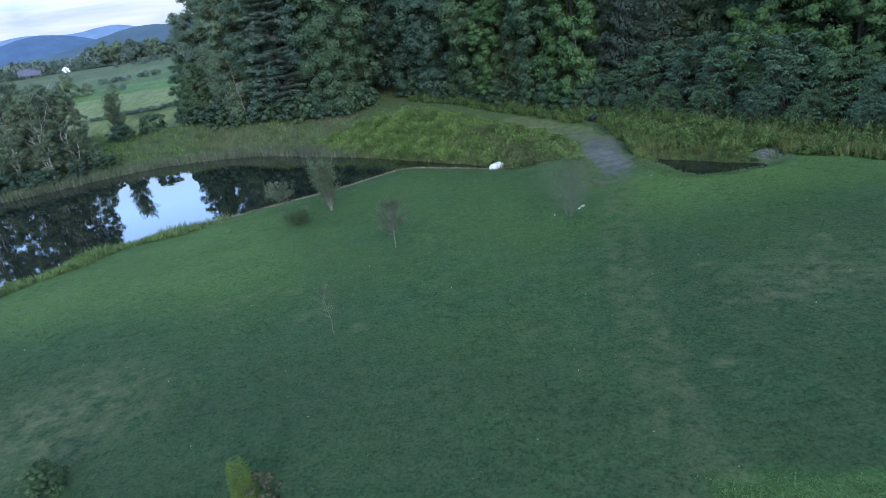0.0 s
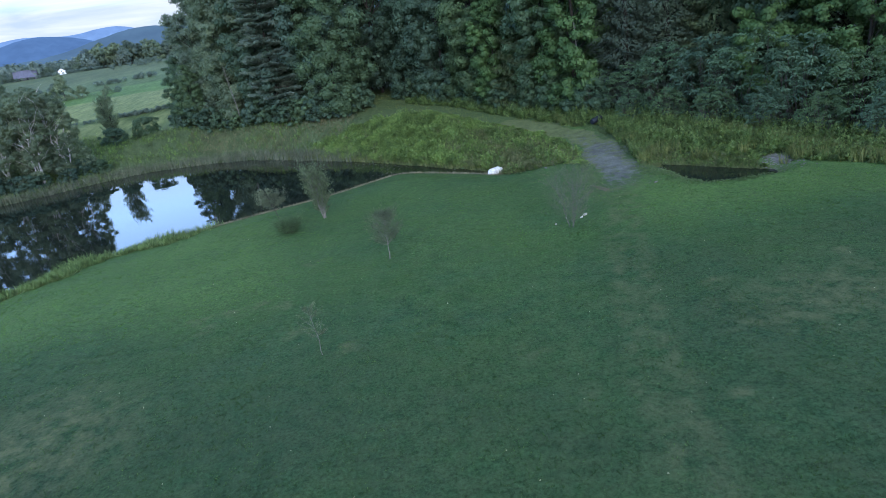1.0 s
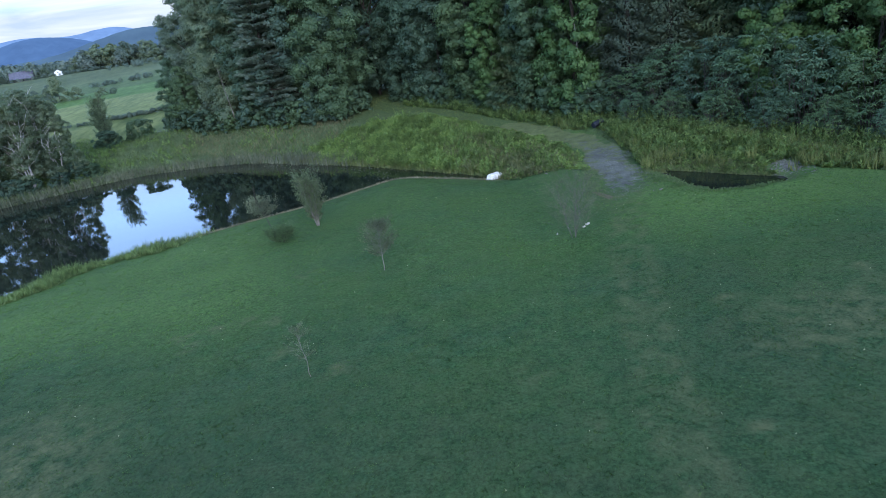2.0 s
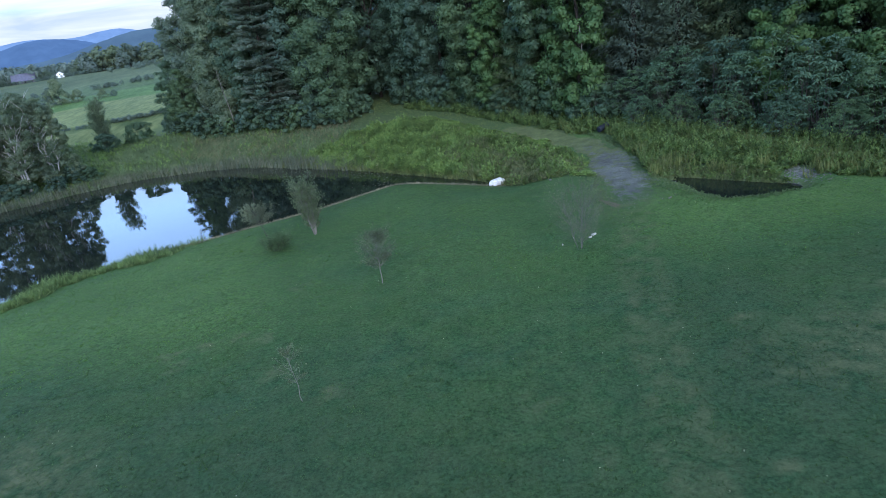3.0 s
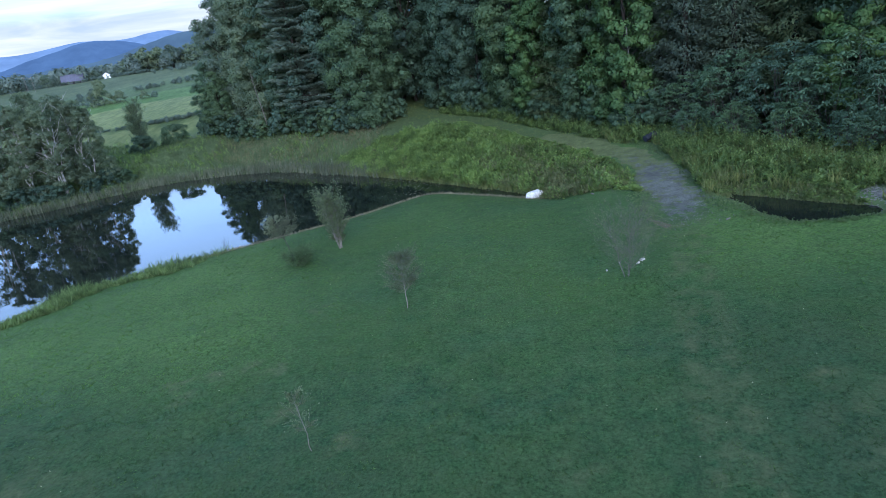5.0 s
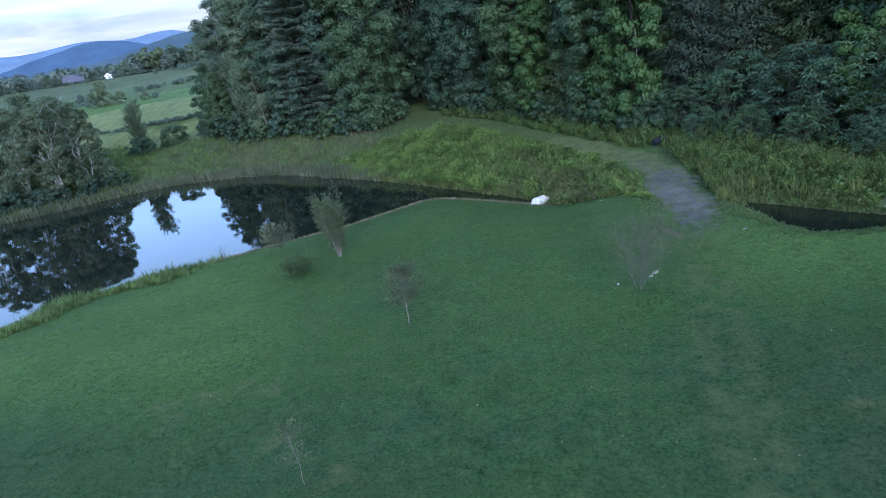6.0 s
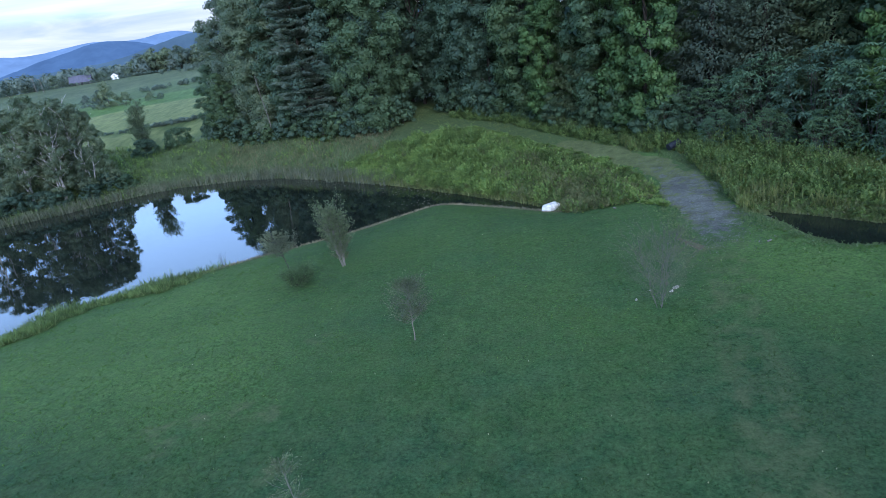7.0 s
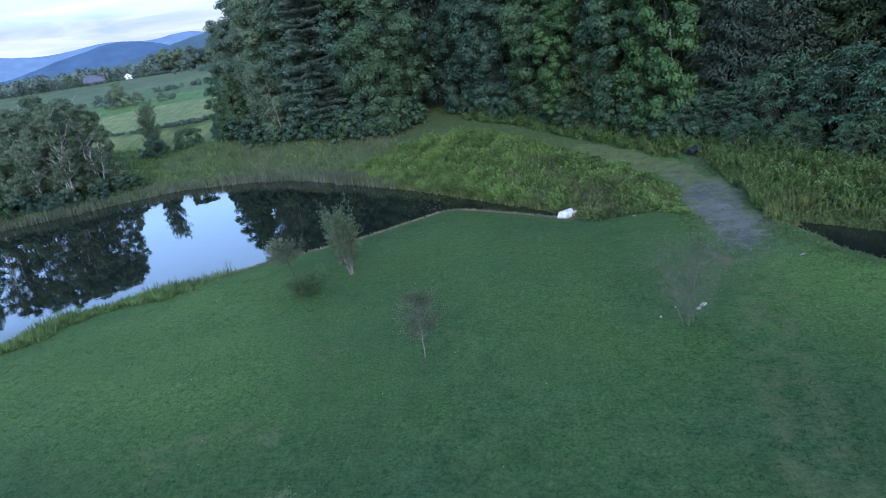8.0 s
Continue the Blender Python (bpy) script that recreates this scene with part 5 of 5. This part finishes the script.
def lane_stones():
    rng = np.random.default_rng(72)
    base = np.array([(1, 0, 0), (0, 1, 0), (-1, 0, 0), (0, -1, 0), (0, 0, 1), (0, 0, -1)], float)
    tri = np.array([(0, 1, 4), (1, 2, 4), (2, 3, 4), (3, 0, 4), (1, 0, 5), (2, 1, 5), (3, 2, 5), (0, 3, 5)])
    line = ROAD[:34]
    out = []
    p = line[rng.integers(0, len(line), 5200)] + rng.normal(size=(5200, 2)) * np.array([1.6, 0.9])
    for (x, y), z in zip(p, height(p[:, 0], p[:, 1])):
        w = rng.uniform(0.015, 0.05)
        out.append((base * w * rng.uniform(0.6, 1.3, 3) * np.array([1, 1, 0.6]) + np.array([x, y, z + 0.06]), tri))
    tagged(new("lane_stones", mesh_from("lane_stones", *joined(out), GRAVEL)), "loose grey stones strewn over the gravel lane", "stones", kind="stuff")


lane_stones()


def bare_patch(name, x, y, rx, ry, turn, seed, material, label):
    """A thin scab of bare earth with a ragged rim, lying on the turf."""
    rng = np.random.default_rng(seed)
    a = np.linspace(0, 2 * np.pi, 40, endpoint=False)
    rim = 1 + 0.22 * np.sin(3 * a + rng.uniform(0, 6)) + 0.14 * np.sin(7 * a + rng.uniform(0, 6)) + rng.normal(size=40) * 0.06
    rows, t = [], radians(turn)
    for q in (1.0, 0.8, 0.5, 0.2):
        u, v = rx * q * rim * np.cos(a), ry * q * rim * np.sin(a)
        px, py = x + u * np.cos(t) - v * np.sin(t), y + u * np.sin(t) + v * np.cos(t)
        rows.append(np.stack([px, py, height(px, py) + 0.012 + 0.02 * (1 - q)], 1))
    i, j = np.meshgrid(np.arange(3), np.arange(40), indexing="ij")
    f = np.stack([i * 40 + j, i * 40 + (j + 1) % 40, (i + 1) * 40 + (j + 1) % 40, (i + 1) * 40 + j], -1).reshape(-1, 4)
    me = mesh_from(name, np.concatenate(rows), f, material, None, True)
    tagged(new(name, me), label, "bare earth", kind="structure")


bare_patch("ground_clay", 13.0, 58.6, 0.35, 1.6, 20, 1, CLAY, "reddish bare clay beside the end of the lane")


def drum():
    """A dark blue drum with rolled hoops, lying tilted in the weeds."""
    blue = plain_material("dark_blue_plastic", (0.014, 0.018, 0.028), 0.5)
    bm = bmesh.new()
    prof = [(0.0, 0.0), (0.36, 0.0), (0.40, 0.04), (0.40, 0.48), (0.43, 0.51), (0.43, 0.57), (0.40, 0.60), (0.40, 1.12), (0.43, 1.15), (0.43, 1.21), (0.40, 1.24), (0.40, 1.66), (0.36, 1.70), (0.30, 1.68), (0.0, 1.68)]
    rings = []
    for r, z in prof:
        rings.append([bm.verts.new((r * math.cos(k * math.tau / 20), r * math.sin(k * math.tau / 20), z)) for k in range(20)] if r else [bm.verts.new((0, 0, z))])
    for a, b in zip(rings, rings[1:]):
        for k in range(20):
            if len(a) == 1:
                bm.faces.new((a[0], b[(k + 1) % 20], b[k]))
            elif len(b) == 1:
                bm.faces.new((a[k], a[(k + 1) % 20], b[0]))
            else:
                bm.faces.new((a[k], a[(k + 1) % 20], b[(k + 1) % 20], b[k]))
    me = bpy.data.meshes.new("drum")
    bm.to_mesh(me)
    bm.free()
    me.materials.append(blue)
    top = new("drum", me)
    top.matrix_basis = pose(18.2, 85.9, hz(18.2, 85.9) + 0.62, 0, 76, 28)
    tagged(top, "dark blue plastic drum lying in weeds by the lane", "drum")
    cap = bpy.data.meshes.new("bung")
    bm = bmesh.new()
    bmesh.ops.create_cone(bm, cap_ends=True, segments=12, radius1=0.05, radius2=0.045, depth=0.05)
    bm.to_mesh(cap)
    bm.free()
    cap.materials.append(blue)
    c = part("bung", cap, top)
    c.matrix_basis = pose(0.2, 0, 1.69)


drum()


# ---- the farm far up the valley ----
def slab(name, corners, thick, material, parent, label=""):
    """A flat four-cornered piece with real thickness along its normal."""
    c = [Vector(v) for v in corners]
    n = (c[1] - c[0]).cross(c[3] - c[0]).normalized() * thick
    bm = bmesh.new()
    a = [bm.verts.new(v) for v in c]
    b = [bm.verts.new(v + n) for v in c]
    bm.faces.new(a[::-1]), bm.faces.new(b)
    for k in range(4):
        bm.faces.new((a[k], a[(k + 1) % 4], b[(k + 1) % 4], b[k]))
    me = bpy.data.meshes.new(name)
    bm.to_mesh(me)
    bm.free()
    me.materials.append(material)
    return part(name, me, parent, label)


def barn():
    boards, tin, dark = plain_material("weathered_boards", (0.13, 0.13, 0.14), 0.85, 0, 3.0), plain_material("purple_grey_tin", (0.135, 0.135, 0.185), 0.5, 0.3, 0.8), plain_material("dark_opening", (0.03, 0.03, 0.035), 0.9)
    top = tagged(new("barn"), "long low barn with a purple-grey metal roof", "barn")
    L, W, E, R = 15.0, 10.0, 1.7, 5.6
    slab("wall", [(-L / 2, -W / 2, -1), (L / 2, -W / 2, -1), (L / 2, -W / 2, E), (-L / 2, -W / 2, E)], 0.2, boards, top)
    slab("wall", [(L / 2, W / 2, -1), (-L / 2, W / 2, -1), (-L / 2, W / 2, E), (L / 2, W / 2, E)], 0.2, boards, top)
    for sx in (-1, 1):
        bm = bmesh.new()
        pts = [(-W / 2, -1), (W / 2, -1), (W / 2, E), (0, R - 0.15), (-W / 2, E)]
        a = [bm.verts.new((sx * L / 2, y, z)) for y, z in pts]
        b = [bm.verts.new((sx * (L / 2 - 0.2), y, z)) for y, z in pts]
        bm.faces.new(a), bm.faces.new(b[::-1])
        for k in range(5):
            bm.faces.new((a[k], b[k], b[(k + 1) % 5], a[(k + 1) % 5]))
        bmesh.ops.recalc_face_normals(bm, faces=bm.faces)
        me = bpy.data.meshes.new("gable")
        bm.to_mesh(me)
        bm.free()
        me.materials.append(boards)
        part("gable", me, top)
    for sy in (-1, 1):
        c = [(-L / 2 - 0.5, sy * (W / 2 + 0.5), E - 0.25), (L / 2 + 0.5, sy * (W / 2 + 0.5), E - 0.25), (L / 2 + 0.5, 0, R), (-L / 2 - 0.5, 0, R)]
        slab("roof", c if sy < 0 else c[::-1], 0.15, tin, top, "purple-grey metal roof slope")
    for k in (-4.5, 0.5, 4.5):
        slab("door", [(k - 1.1, -W / 2 - 0.22, -0.2), (k + 1.1, -W / 2 - 0.22, -0.2), (k + 1.1, -W / 2 - 0.22, 1.3), (k - 1.1, -W / 2 - 0.22, 1.3)], 0.06, dark, top)
    top.matrix_basis = pose(-253, 347, hz(-253, 347) - 0.6, 0, 0, 30) @ Matrix.Diagonal((0.75, 0.9, 1.0, 1))


barn()


def farmhouse():
    """A small white house, gable end to the fields, half hidden among trees."""
    white, slate, dark = plain_material("white_clapboard", (0.72, 0.74, 0.76), 0.6, 0, 3.0, 0.08), plain_material("dark_slate_roof", (0.09, 0.09, 0.11), 0.6, 0, 1.5), plain_material("dark_window", (0.04, 0.045, 0.055), 0.2)
    top = tagged(new("farmhouse"), "small white gabled farmhouse among dark trees", "house")
    L, W, E, R = 7.0, 4.2, 3.0, 5.2
    for sx in (-1, 1):
        bm = bmesh.new()
        pts = [(-W / 2, -1), (W / 2, -1), (W / 2, E), (0, R), (-W / 2, E)]
        a = [bm.verts.new((y, sx * L / 2, z)) for y, z in pts]
        b = [bm.verts.new((y, sx * (L / 2 - 0.2), z)) for y, z in pts]
        bm.faces.new(a), bm.faces.new(b[::-1])
        for k in range(5):
            bm.faces.new((a[k], b[k], b[(k + 1) % 5], a[(k + 1) % 5]))
        bmesh.ops.recalc_face_normals(bm, faces=bm.faces)
        me = bpy.data.meshes.new("gable")
        bm.to_mesh(me)
        bm.free()
        me.materials.append(white)
        part("gable", me, top)
    for sx in (-1, 1):
        c = [(sx * W / 2, -L / 2 + 0.2, -1), (sx * W / 2, L / 2 - 0.2, -1), (sx * W / 2, L / 2 - 0.2, E), (sx * W / 2, -L / 2 + 0.2, E)]
        slab("wall", c if sx < 0 else c[::-1], 0.2, white, top)
        c = [(sx * (W / 2 + 0.3), -L / 2 - 0.3, E - 0.2), (sx * (W / 2 + 0.3), L / 2 + 0.3, E - 0.2), (0, L / 2 + 0.3, R + 0.1), (0, -L / 2 - 0.3, R + 0.1)]
        slab("roof", c if sx > 0 else c[::-1], 0.14, slate, top, "dark slate roof slope")
    slab("window", [(-0.3, -L / 2 - 0.05, 2.4), (0.3, -L / 2 - 0.05, 2.4), (0.3, -L / 2 - 0.05, 3.3), (-0.3, -L / 2 - 0.05, 3.3)], 0.06, dark, top)
    top.matrix_basis = pose(-233, 350, hz(-233, 350) - 0.2, 0, 0, 30) @ Matrix.Diagonal((0.95, 0.7, 0.62, 1))


farmhouse()


def utility_poles():
    wood_grey = plain_material("grey_pole_wood", (0.16, 0.15, 0.135), 0.9)
    top = tagged(new("utility_pole"), "grey wooden utility pole by the farm", "pole", "utility poles by the farm")
    part("pole", mesh_from("pole", *tube([(0, 0, -0.5), (0, 0, 4), (0, 0, 8)], [0.15, 0.13, 0.11], 8), wood_grey, None, True), top)
    slab("crossarm", [(-1.1, -0.1, 7.3), (1.1, -0.1, 7.3), (1.1, -0.1, 7.5), (-1.1, -0.1, 7.5)], 0.15, wood_grey, top)
    for x, y in ((-275, 336), (-290, 352)):
        copy_thing(top, pose(x, y, hz(x, y), 0, 0, 30))
    top.matrix_basis = pose(-262, 326, hz(-262, 326), 0, 0, 30)


utility_poles()
